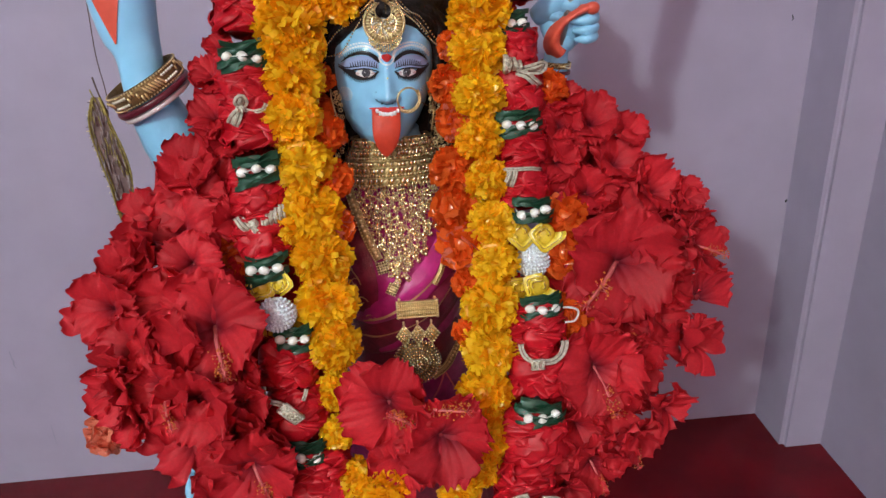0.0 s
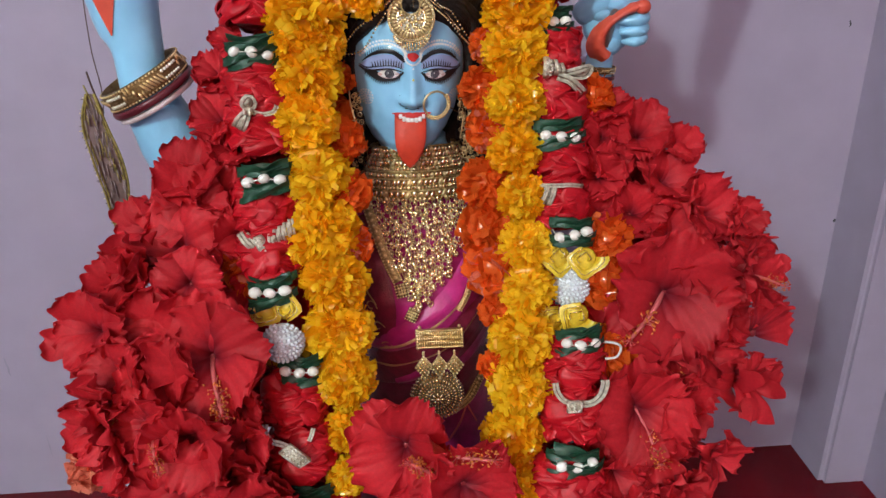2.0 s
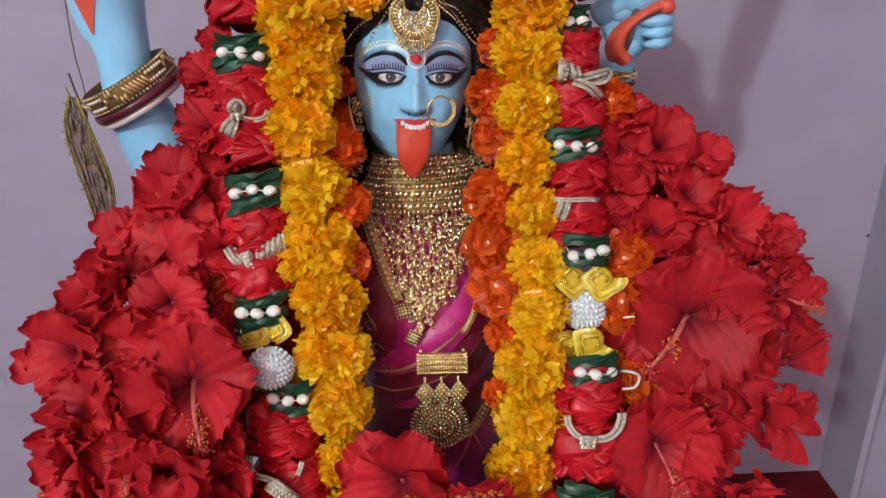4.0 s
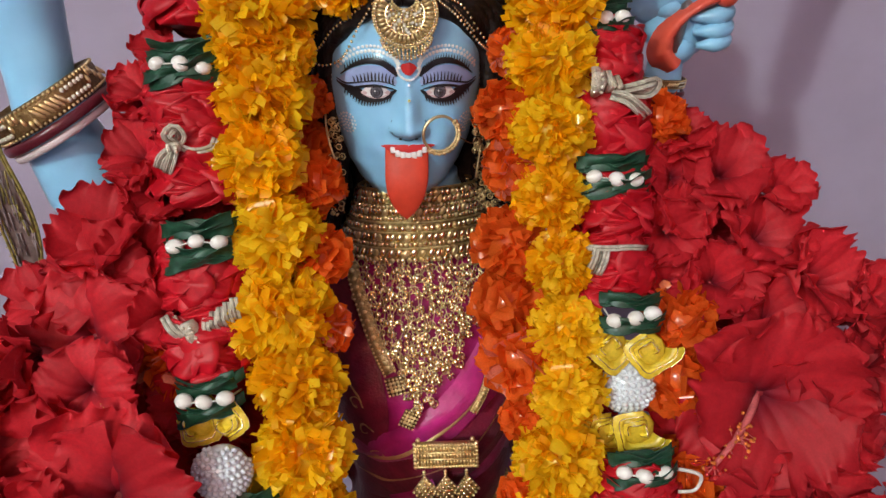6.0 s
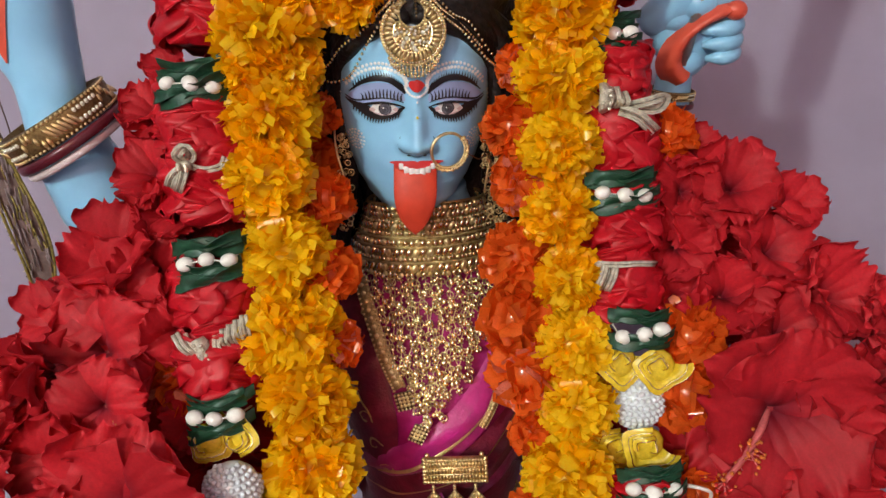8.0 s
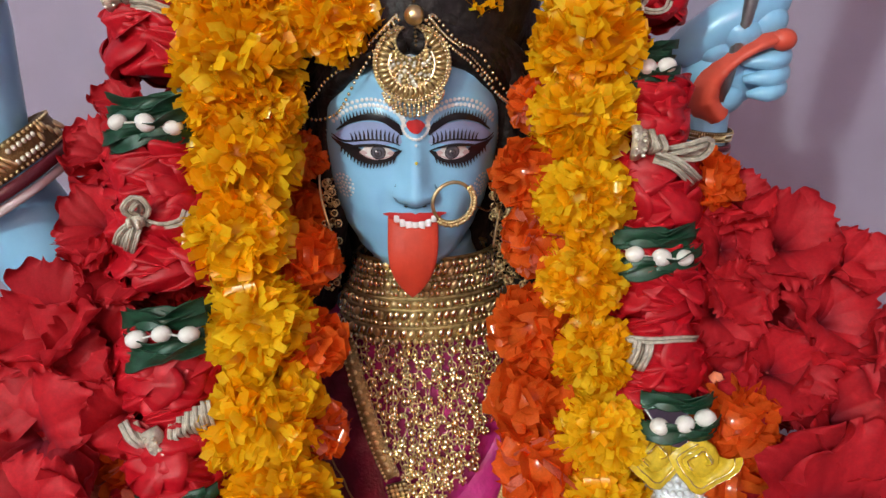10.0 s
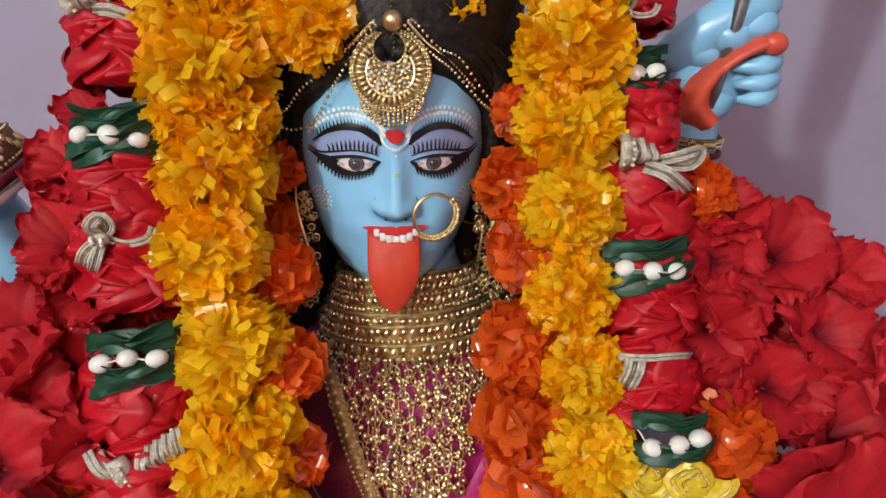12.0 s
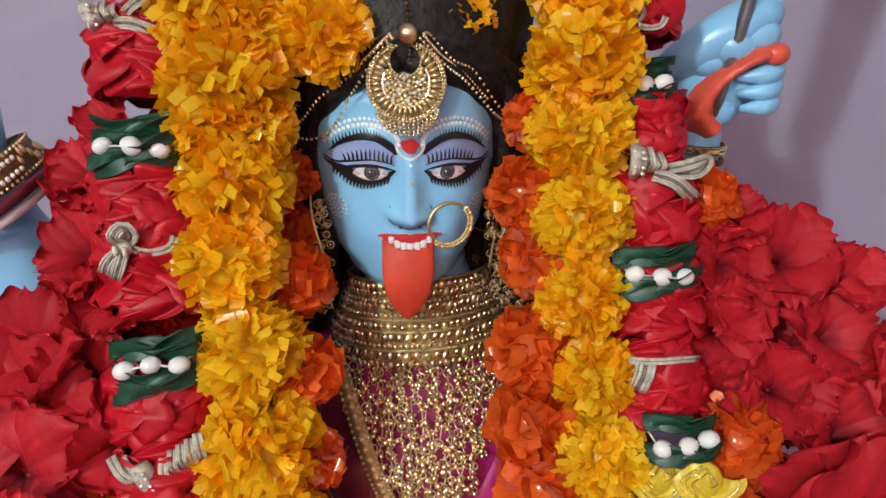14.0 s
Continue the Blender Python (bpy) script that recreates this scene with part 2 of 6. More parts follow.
def petal_material():
    """Hibiscus petal: red with dark throat, deepened to paint shade at the base, and fine veins that run from the base.
    """
    mat = paint("red_hibiscus_petal", (0.57, 0.020, 0.030), 0.48, vary=0.09, scale=50, bump=0.12, bump_scale=240, thin=0.28, per_object=0.22, big=18, spec=0.18)
    nt = mat.node_tree
    ln = nt.links.new
    uv = nt.nodes.new("ShaderNodeUVMap")
    sep = nt.nodes.new("ShaderNodeSeparateXYZ")
    ln(uv.outputs[0], sep.inputs[0])
    wave = nt.nodes.new("ShaderNodeTexWave")
    wave.inputs["Scale"].default_value, wave.inputs["Distortion"].default_value, wave.inputs["Detail"].default_value = 5.0, 3.0, 2.0
    ln(uv.outputs[0], wave.inputs["Vector"])
    old = nt.nodes["Principled BSDF"].inputs["Base Color"].links[0].from_socket
    # throat colour, spread outward as painted shade where the petals overlap
    throat = nt.nodes.new("ShaderNodeMapRange")
    throat.inputs[1].default_value, throat.inputs[2].default_value, throat.inputs[3].default_value, throat.inputs[4].default_value = 0.06, 0.46, 1.0, 0.0
    ln(sep.outputs[1], throat.inputs[0])
    mix = nt.nodes.new("ShaderNodeMix")
    mix.data_type = "RGBA"
    ln(throat.outputs[0], mix.inputs["Factor"])
    ln(old, mix.inputs[6])
    mix.inputs[7].default_value = (0.10, 0.002, 0.010, 1)
    vein = nt.nodes.new("ShaderNodeMath")
    vein.operation, vein.inputs[1].default_value = "MULTIPLY", 0.08
    ln(wave.outputs[1], vein.inputs[0])
    mix2 = nt.nodes.new("ShaderNodeMix")
    mix2.data_type = "RGBA"
    ln(vein.outputs[0], mix2.inputs["Factor"])
    ln(mix.outputs[2], mix2.inputs[6])
    mix2.inputs[7].default_value = (0.30, 0.004, 0.012, 1)
    near = nt.nodes.new("ShaderNodeMapRange")
    near.inputs[1].default_value, near.inputs[2].default_value, near.inputs[3].default_value, near.inputs[4].default_value = 0.16, 0.45, 0.10, 0.0
    ln(sep.outputs[1], near.inputs[0])
    streak = nt.nodes.new("ShaderNodeTexWave")
    streak.inputs["Scale"].default_value, streak.inputs["Distortion"].default_value = 2.6, 1.2
    ln(uv.outputs[0], streak.inputs["Vector"])
    pale = nt.nodes.new("ShaderNodeMath")
    pale.operation = "MULTIPLY"
    ln(near.outputs[0], pale.inputs[0])
    ln(streak.outputs[1], pale.inputs[1])
    mix3 = nt.nodes.new("ShaderNodeMix")
    mix3.data_type = "RGBA"
    ln(pale.outputs[0], mix3.inputs["Factor"])
    ln(mix2.outputs[2], mix3.inputs[6])
    mix3.inputs[7].default_value = (0.72, 0.14, 0.19, 1)
    ln(mix3.outputs[2], nt.nodes["Principled BSDF"].inputs["Base Color"])
    ln(mix3.outputs[2], nt.nodes["Translucent BSDF"].inputs["Color"])
    return mat


PETAL = petal_material()

# ---- room ----


def slab(name, lo, hi, mat, label, category, bevel=0.004):
    bm = bmesh.new()
    bmesh.ops.create_cube(bm, size=1.0)
    for v in bm.verts:
        v.co = Vector([lo[i] + (v.co[i] + 0.5) * (hi[i] - lo[i]) for i in range(3)])
    if bevel:
        bmesh.ops.bevel(bm, geom=bm.edges[:], offset=bevel, segments=5, affect="EDGES")
    me = bpy.data.meshes.new(name)
    bm.to_mesh(me)
    bm.free()
    me.materials.append(mat)
    return tagged(new(name, me), label, category, kind="structure")


CORNER_X, BACK_Y, PIER_Y, RIGHT_X, SHELF, WEST_X = 0.681, 1.16, 1.055, 0.757, 0.80, -2.55
slab("wall_north", (WEST_X, BACK_Y, 0.0), (CORNER_X, BACK_Y + 0.15, 4.25), WALL, "lavender painted plaster wall with faint scuffs", "wall", 0)
slab("wall_pier", (CORNER_X, PIER_Y, 0.0), (RIGHT_X + 0.15, BACK_Y + 0.15, 4.25), WALL, "lavender painted corner pier of the wall", "wall", 0.009)
slab("wall_east", (RIGHT_X, -3.7, 0.0), (RIGHT_X + 0.15, PIER_Y, 4.25), WALL, "lavender painted plaster side wall", "wall", 0)
# west and south walls and ceiling are unseen, added so lamp light bounces back
slab("unseen_wall_west", (WEST_X - 0.15, -3.7, 0.0), (WEST_X, BACK_Y + 0.15, 4.25), WALL, "lavender painted plaster side wall", "wall", 0)
slab("unseen_wall_south", (WEST_X - 0.15, -3.85, 0.0), (RIGHT_X + 0.15, -3.7, 4.25), WALL, "lavender painted plaster wall", "wall", 0)
slab("ceiling", (WEST_X - 0.15, -3.85, 4.25), (RIGHT_X + 0.15, BACK_Y + 0.15, 4.35), CEILING, "unseen plain white painted ceiling that closes the room", "ceiling", 0)
slab("floor", (WEST_X - 0.15, -3.85, -0.1), (RIGHT_X + 0.15, BACK_Y + 0.15, 0.0), RED_FLOOR, "dark red polished cement floor", "floor", 0)
slab("platform", (WEST_X, 0.20, 0.0), (RIGHT_X, BACK_Y, SHELF), RED_FLOOR, "dark red polished cement altar platform against the wall", "platform", 0)

# ---- painted idol, one mesh ----
IDOL = Shape()
HEAD_Y = 0.800
LEVELS = [(1.500, 0.018, 0.016), (1.512, 0.021, 0.028), (1.520, 0.026, 0.040), (1.530, 0.0340, 0.049), (1.545, 0.0420, 0.054), (1.560, 0.0480, 0.0555), (1.578, 0.0522, 0.056), (1.597, 0.0550, 0.056), (1.615, 0.0545, 0.056), (1.632, 0.050, 0.0545), (1.650, 0.043, 0.049), (1.665, 0.030, 0.036)]


def level(z):
    z = min(max(z, LEVELS[0][0]), LEVELS[-1][0])
    for (z0, w0, d0), (z1, w1, d1) in zip(LEVELS, LEVELS[1:]):
        if z <= z1:
            u = (z - z0) / (z1 - z0)
            u = u * u * (3 - 2 * u) * 0.35 + u * 0.65
            return w0 + (w1 - w0) * u, d0 + (d1 - d0) * u


def bell(a, s):
    return math.exp(-(a / s) ** 2)


def relief(x, z):
    """How far the features stand out of the smooth head."""
    r = 0.0
    if z > 1.5705:
        u = min(max((1.614 - z) / (1.614 - 1.5705), 0.0), 1.0)
        r += (0.0030 + 0.0096 * u ** 1.4) * bell(x, 0.0044 + 0.0022 * u) * min(1.0, max(0.0, (1.622 - z) / 0.008))
    else:
        r += 0.0126 * bell(x, 0.0066) * bell(z - 1.5705, 0.0046)
    r += 0.0070 * (bell(x - 0.0086, 0.0025) + bell(x + 0.0086, 0.0025)) * bell(z - 1.5722, 0.0040)
    r -= 0.0026 * (bell(x - 0.0205, 0.013) + bell(x + 0.0205, 0.013)) * bell(z - 1.597, 0.009)
    r += 0.0035 * (bell(x - 0.0205, 0.010) + bell(x + 0.0205, 0.010)) * bell(z - 1.5985, 0.0065)
    r += 0.0020 * bell(z - 1.6145, 0.006) * bell(abs(x) - 0.024, 0.018)
    r += 0.0034 * (bell(x - 0.027, 0.011) + bell(x + 0.027, 0.011)) * bell(z - 1.566, 0.013)
    r -= 0.0014 * bell(abs(x) - 0.0155, 0.004) * bell(z - 1.564, 0.008)
    r += 0.0032 * bell(x, 0.017) * bell(z - 1.556, 0.008)
    r += 0.0040 * bell(x, 0.013) * bell(z - 1.526, 0.010)
    return r


def leaned(x, y, z):
    """The head leans a little and is turned a little to one side."""
    return Vector((x + 0.0008 + 0.065 * (z - 1.61) - 0.10 * (y - 0.748), y, z - 0.04 * x))


def face(x, z, lift=0.0):
    w, d = level(z)
    q = max(0.0, 1 - abs(x / w) ** 2.5)
    return leaned(x, HEAD_Y - d * q ** 0.5 - relief(x, z) - lift, z)


rows = []
for i in range(85):
    z = 1.500 + 0.165 * i / 84
    w, d = level(z)
    row = []
    for k in range(96):
        a = 2 * math.pi * k / 96
        x = w * math.sin(a)
        if math.cos(a) > 0:
            row.append(face(x, z))
        else:
            row.append(leaned(x, HEAD_Y + d * abs(math.cos(a)), z))
    rows.append(list(reversed(row)))
IDOL.grid(rows, BLUE, wrap=True, cap=True)


def band(line, mat, lift=0.0008, n=20, cols=3):
    """A painted stroke on the face: points (x, z, half width)."""
    pts = curve([(x, w, z) for x, z, w in line], n)
    rows = []
    for i, p in enumerate(pts):
        t = (pts[min(i + 1, n - 1)] - pts[max(i - 1, 0)])
        d = Vector((t.x, 0, t.z)).normalized()
        nx, nz = -d.z, d.x
        h = max(p.y, 0.00005)
        rows.append([face(p.x + nx * h * c, p.z + nz * h * c, lift) for c in [2 * k / (cols - 1) - 1 for k in range(cols)]])
    IDOL.grid(rows, mat)


def dot(x, z, r, mat, lift=0.001, sx=1.0, seg=12):
    c = face(x, z, lift * 1.3)
    ring = [face(x + r * sx * math.cos(a), z + r * math.sin(a), lift) for a in [2 * math.pi * k / seg for k in range(seg)]]
    base, s = len(IDOL.v), IDOL.slot(mat)
    IDOL.v.extend([c] + ring)
    for k in range(seg):
        IDOL.f.append((base, base + 1 + k, base + 1 + (k + 1) % seg))
        IDOL.m.append(s)


for s in (-1, 1):
    ex, ez = 0.0203 * s, 1.5958
    # lilac lid up to the brow, dark rim below, white, pink corners, iris, pupil
    band([(ex - s * 0.0125, ez + 0.0050, 0.0010), (ex - s * 0.007, ez + 0.0092, 0.0050), (ex + s * 0.003, ez + 0.0100, 0.0066), (ex + s * 0.013, ez + 0.0080, 0.0060), (ex + s * 0.0205, ez + 0.0052, 0.0034), (ex + s * 0.0255, ez + 0.0040, 0.0006)], LID, 0.0004, 26, 7)
    band([(ex - s * 0.0125, ez + 0.0010, 0.0005), (ex - s * 0.0065, ez - 0.0026, 0.0022), (ex + s * 0.001, ez - 0.0044, 0.0028), (ex + s * 0.008, ez - 0.0038, 0.0034), (ex + s * 0.0145, ez - 0.0010, 0.0033), (ex + s * 0.021, ez + 0.0014, 0.0014), (ex + s * 0.0258, ez + 0.0034, 0.0003)], BLACK, 0.0008, 34, 7)
    band([(ex - s * 0.0082, ez + 0.0004, 0.0002), (ex - s * 0.005, ez - 0.0001, 0.0033), (ex + s * 0.000, ez - 0.0002, 0.0043), (ex + s * 0.006, ez - 0.0005, 0.0034), (ex + s * 0.0098, ez - 0.0010, 0.0002)], WHITE, 0.0013, 24, 5)
    band([(ex - s * 0.0088, ez + 0.0002, 0.0002), (ex - s * 0.0070, ez - 0.0003, 0.0013), (ex - s * 0.0050, ez - 0.0004, 0.0002)], PINK, 0.0016, 10, 3)
    band([(ex + s * 0.0060, ez - 0.0012, 0.0002), (ex + s * 0.0080, ez - 0.0012, 0.0014), (ex + s * 0.0102, ez - 0.0010, 0.0002)], PINK, 0.0016, 10, 3)
    band([(ex - s * 0.0080, ez - 0.0014, 0.0002), (ex - s * 0.004, ez - 0.0031, 0.0004), (ex + s * 0.001, ez - 0.0041, 0.0005), (ex + s * 0.006, ez - 0.0033, 0.0004), (ex + s * 0.0100, ez - 0.0014, 0.0002)], PINK, 0.0017, 18, 3)
    dot(ex, ez - 0.0002, 0.0042, BLACK, 0.0017, 1.0, 18)
    dot(ex, ez - 0.0002, 0.0037, IRIS, 0.0020, 1.0, 18)
    dot(ex, ez - 0.0004, 0.0022, BLACK, 0.0023, 1.0, 14)
    dot(ex, ez - 0.0004, 0.0017, IRIS, 0.0025, 1.0, 14)
    dot(ex, ez - 0.0004, 0.0009, BLACK, 0.0027)
    # white catchlight painted on the iris
    dot(ex - 0.0012, ez + 0.0008, 0.0005, WHITE, 0.0030)
    # upper rim over the iris, the fine crease line above it, and the painted lashes
    band([(ex - s * 0.0128, ez + 0.0014, 0.0003), (ex - s * 0.006, ez + 0.0034, 0.0006), (ex + s * 0.001, ez + 0.0043, 0.0008), (ex + s * 0.009, ez + 0.0031, 0.0008), (ex + s * 0.017, ez + 0.0014, 0.0008), (ex + s * 0.0262, ez + 0.0044, 0.0003)], BLACK, 0.0028, 28, 3)
    band([(ex - s * 0.0120, ez + 0.0040, 0.0002), (ex - s * 0.006, ez + 0.0061, 0.0004), (ex + s * 0.002, ez + 0.0068, 0.0004), (ex + s * 0.012, ez + 0.0050, 0.0005), (ex + s * 0.020, ez + 0.0036, 0.0006), (ex + s * 0.0262, ez + 0.0058, 0.0003)], BLACK, 0.0012, 28, 3)
    for k in range(12):
        u = k / 11
        lx = ex + s * (-0.0105 + 0.0245 * u)
        lz = ez + 0.0050 + 0.0017 * math.sin(math.pi * u) - 0.0008 * u
        top = 0.0042 + 0.0022 * math.sin(math.pi * min(1, 0.15 + u * 0.8))
        band([(lx, lz, 0.00055), (lx + s * 0.0002, lz + top * 0.5, 0.00050), (lx + s * 0.0022 * (u - 0.4), lz + top, 0.00012)], BLACK, 0.0011, 6, 2)
    for k in range(17):
        u = k / 16
        lx = ex + s * (-0.009 + 0.029 * u)
        lz = ez - 0.0054 - 0.0036 * math.sin(math.pi * min(u * 1.05, 1)) + 0.008 * max(0, u - 0.65)
        band([(lx, lz + 0.0030, 0.0009), (lx + s * 0.0008, lz - 0.0012, 0.00015)], BLACK, 0.0010, 4, 2)
    # brow with short hairs and two rows of white dots above it
    brow = [(s * 0.0074, 1.6056, 0.0006), (s * 0.0098, 1.6092, 0.0018), (s * 0.0170, 1.6142, 0.0019), (s * 0.0255, 1.6152, 0.0018), (s * 0.0350, 1.6116, 0.0012), (s * 0.0435, 1.6044, 0.0003)]
    band(brow, BLACK, 0.0010, 30, 3)
    line = curve([(x, 0, z) for x, z, w in brow], 26)
    for k, p in enumerate(line[1:-2]):
        band([(p.x, p.z + 0.001, 0.0006), (p.x + s * 0.0006, p.z + 0.0042, 0.0001)], BLACK, 0.0010, 4, 2)
    for rowi in range(2):
        for k, p in enumerate(curve([(s * 0.0060, 0, 1.6110), (s * 0.0095, 0, 1.6172), (s * 0.018, 0, 1.6208), (s * 0.027, 0, 1.6210), (s * 0.037, 0, 1.6170), (s * 0.0450, 0, 1.6092)], 21 - rowi)):
            dot(p.x, p.z + 0.0028 * rowi, 0.00110 - 0.0001 * rowi, WHITE, 0.0013, 1.0, 8)
    # white dot flower on the cheek
    for ring, cnt in ((0.0, 1), (0.0022, 6), (0.0044, 11), (0.0066, 16)):
        for k in range(cnt):
            a = 2 * math.pi * k / cnt
            dot(s * 0.0400 + ring * 0.85 * math.cos(a), 1.5725 + ring * math.sin(a), 0.00075, WHITE, 0.0011, 1.0, 6)
    for k in range(9):
        dot(s * (0.0500 + 0.0003 * k), 1.602 - 0.0030 * k, 0.0008, WHITE, 0.0010, 1.0, 6)
    # nostril
    dot(s * 0.0052, 1.5655, 0.0009, BLACK, 0.0004, 1.5)
# shading round the nostrils and under the nose tip, put on as dark blue
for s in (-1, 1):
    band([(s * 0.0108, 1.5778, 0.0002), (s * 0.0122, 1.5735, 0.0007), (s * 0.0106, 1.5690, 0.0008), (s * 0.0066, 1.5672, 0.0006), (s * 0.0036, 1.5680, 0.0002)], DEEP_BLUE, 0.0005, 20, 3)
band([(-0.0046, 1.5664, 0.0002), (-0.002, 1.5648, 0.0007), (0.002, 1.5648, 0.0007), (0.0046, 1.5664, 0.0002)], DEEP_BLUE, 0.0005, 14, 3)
# red leaf on the brow with white dots round it
band([(-0.0046, 1.6132, 0.0010), (-0.0025, 1.6118, 0.0032), (0.0, 1.6110, 0.0040), (0.0025, 1.6112, 0.0030), (0.0052, 1.6112, 0.0003)], LIP, 0.0014, 16, 5)
for k in range(15):
    dot(0.0072 * math.cos(math.pi * k / 14), 1.6108 - 0.0068 * math.sin(math.pi * k / 14), 0.0009, WHITE, 0.0012, 1.0, 7)
dot(0.0, 1.6008, 0.0008, WHITE, 0.0012, 1.0, 7)
# faint yellow highlight on the nose bridge, put on as a small dot
dot(0.0, 1.5915, 0.0009, YELLOW, 0.001)
# mouth: lips, teeth on the tongue, tongue
band([(-0.0150, 1.5588, 0.0008), (-0.008, 1.5558, 0.0034), (0.0, 1.5540, 0.0046), (0.008, 1.5558, 0.0034), (0.0146, 1.5588, 0.0008)], LIP, 0.0006, 20, 5)
band([(-0.0180, 1.5606, 0.0003), (-0.0125, 1.5602, 0.0016), (-0.006, 1.5597, 0.0023), (-0.0025, 1.5598, 0.0024), (0.0, 1.5590, 0.0022), (0.0025, 1.5598, 0.0024), (0.006, 1.5597, 0.0023), (0.0125, 1.5604, 0.0016), (0.0176, 1.5610, 0.0003)], LIP, 0.0026, 40, 5)
for k in range(7):
    x = 0.0038 * (k - 3) * (1 - 0.03 * abs(k - 3))
    z = 1.5541 + 0.0050 * (x / 0.0114) ** 2
    big = 1.0 - 0.32 * abs(k - 3) / 3
    c = face(x, z, 0.0022)
    IDOL.grid([[c + Vector((0.00196 * big ** 0.35 * math.copysign(abs(math.cos(a)) ** 0.45, math.cos(a)) * sc, -yy, 0.0031 * big * math.copysign(abs(math.sin(a)) ** 0.5, math.sin(a)) * sc)) for a in [2 * math.pi * j / 18 for j in range(18)]] for sc, yy in ((1.0, -0.001), (1.0, 0.0003), (0.86, 0.0008), (0.3, 0.0010))], WHITE, wrap=True, cap=True)
rows = []
for i in range(29):
    u = i / 28
    zc = 1.5532 - 0.0425 * u
    half = 0.0144 * max(0.02, 1 - max(0.0, (u - 0.28) / 0.72) ** 1.9) ** 0.72
    y0 = face(-0.003, 1.5535).y - 0.0006 - 0.0080 * math.sin(min(u * 2.4, 1.57)) + 0.006 * u * u
    row = []
    for k in range(28):
        a = 2 * math.pi * k / 28
        c = math.cos(a)
        groove = 0.0010 * bell(c * half, 0.0012) * min(1.0, 4 * u) * max(0.0, 1 - 1.3 * u) if math.sin(a) > 0 else 0
        row.append(Vector((-0.0032 - 0.0028 * u + half * c, y0 - 0.0030 * math.sin(a) * (1 - 0.3 * u) + groove + 0.004 * c * c * (1 - u) ** 3, zc + 0.0062 * c * c * (1 - u) ** 4)))
    rows.append(row)
IDOL.grid(rows, TONGUE, wrap=True, cap=True)
# ears
for s in (-1, 1):
    IDOL.ball((s * 0.0545 - 0.004, 0.803, 1.583), (0.005, 0.010, 0.016), BLUE, 10, 8)


def hair_cap():
    rows = []
    for i in range(30):
        a = math.pi * (0.0 + 0.70 * i / 29) + 0.02
        row = []
        for k in range(72):
            b = 2 * math.pi * k / 72
            nrm = Vector((math.sin(a) * math.sin(b), -math.sin(a) * math.cos(b), math.cos(a)))
            r = 1 + 0.012 * math.sin(30 * b + 5 * math.sin(a * 4)) + 0.02 * noise.noise(nrm * 4)
            p = Vector(((0.072 + 0.036 * max(0.0, nrm.z)) * nrm.x, 0.0755 * nrm.y, 0.098 * nrm.z)) * r
            # the front edge climbs to the parting over the brow
            front = max(0.0, -nrm.y) * bell(p.x, 0.052)
            p.y += 0.040 * front * (1 if p.z < -0.009 else max(0.0, 1 - (p.z + 0.009) / 0.014))
            row.append(p + Vector((0.0, 0.822, 1.642)))
        rows.append(row)
    IDOL.grid(list(reversed(rows)), HAIR, wrap=True, cap=True)


hair_cap()
# locks beside the face from the parting to the jaw
for s in (-1, 1):
    for k in range(5):
        o = 0.0045 * k
        path = [(s * (0.001 + o * 0.3), 0.749 + 0.5 * o, 1.6525 + 0.9 * o), (s * (0.018 + 0.4 * o), 0.7505 + 0.5 * o, 1.6490 + 0.9 * o), (s * (0.036 + 0.7 * o), 0.7605 + 0.6 * o, 1.6375 + 0.7 * o), (s * (0.0490 + o) - 0.002, 0.775 + 0.6 * o, 1.6200 + 0.4 * o), (s * (0.0560 + o) - 0.004, 0.787 + 0.5 * o, 1.592), (s * (0.0555 + o) - 0.004, 0.792 + 0.5 * o, 1.565), (s * (0.0510 + o) - 0.004, 0.797 + 0.5 * o, 1.538), (s * (0.0490 + o) - 0.003, 0.805 + 0.5 * o, 1.505)]
        IDOL.tube(curve(path, 26), [0.0045 + 0.0022 * math.sin(math.pi * min(1, i / 12)) + 0.0006 * math.sin(1.7 * i + k) for i in range(26)], HAIR, 8)
# hair falling down the back, behind the neck
rows = []
for i in range(24):
    u = i / 23
    z = 1.66 - 0.38 * u
    rx, ry = 0.080 + 0.025 * u, 0.024 + 0.010 * u
    rows.append([Vector((rx * (1 + 0.03 * math.sin(24 * a)) * math.cos(a), 0.842 + 0.02 * u + ry * math.sin(a), z)) for a in [2 * math.pi * k / 60 for k in range(60)]])
IDOL.grid(list(reversed(rows)), HAIR, wrap=True, cap=True)
rng = random.Random(5)
for s in (-1, 1):
    for k in range(16):
        u = k / 15
        out = 0.051 + 0.024 * u + rng.uniform(-0.002, 0.002)
        y = 0.775 + 0.035 * u + rng.uniform(-0.004, 0.004)
        path = [(s * (0.020 + 0.03 * u), y - 0.012, 1.672 - 0.01 * u), (s * (out - 0.004), y - 0.004, 1.635), (s * (out + 0.002), y + 0.002, 1.590), (s * (out + 0.002), y + 0.008, 1.545), (s * (out + 0.01), y + 0.016, 1.500), (s * (out + 0.03 + 0.02 * u), y + 0.035, 1.43), (s * (out + 0.06), y + 0.05, 1.30)]
        IDOL.tube(curve(path, 20), [0.0065 + 0.002 * math.sin(i * 0.9 + k) for i in range(20)], HAIR, 7)

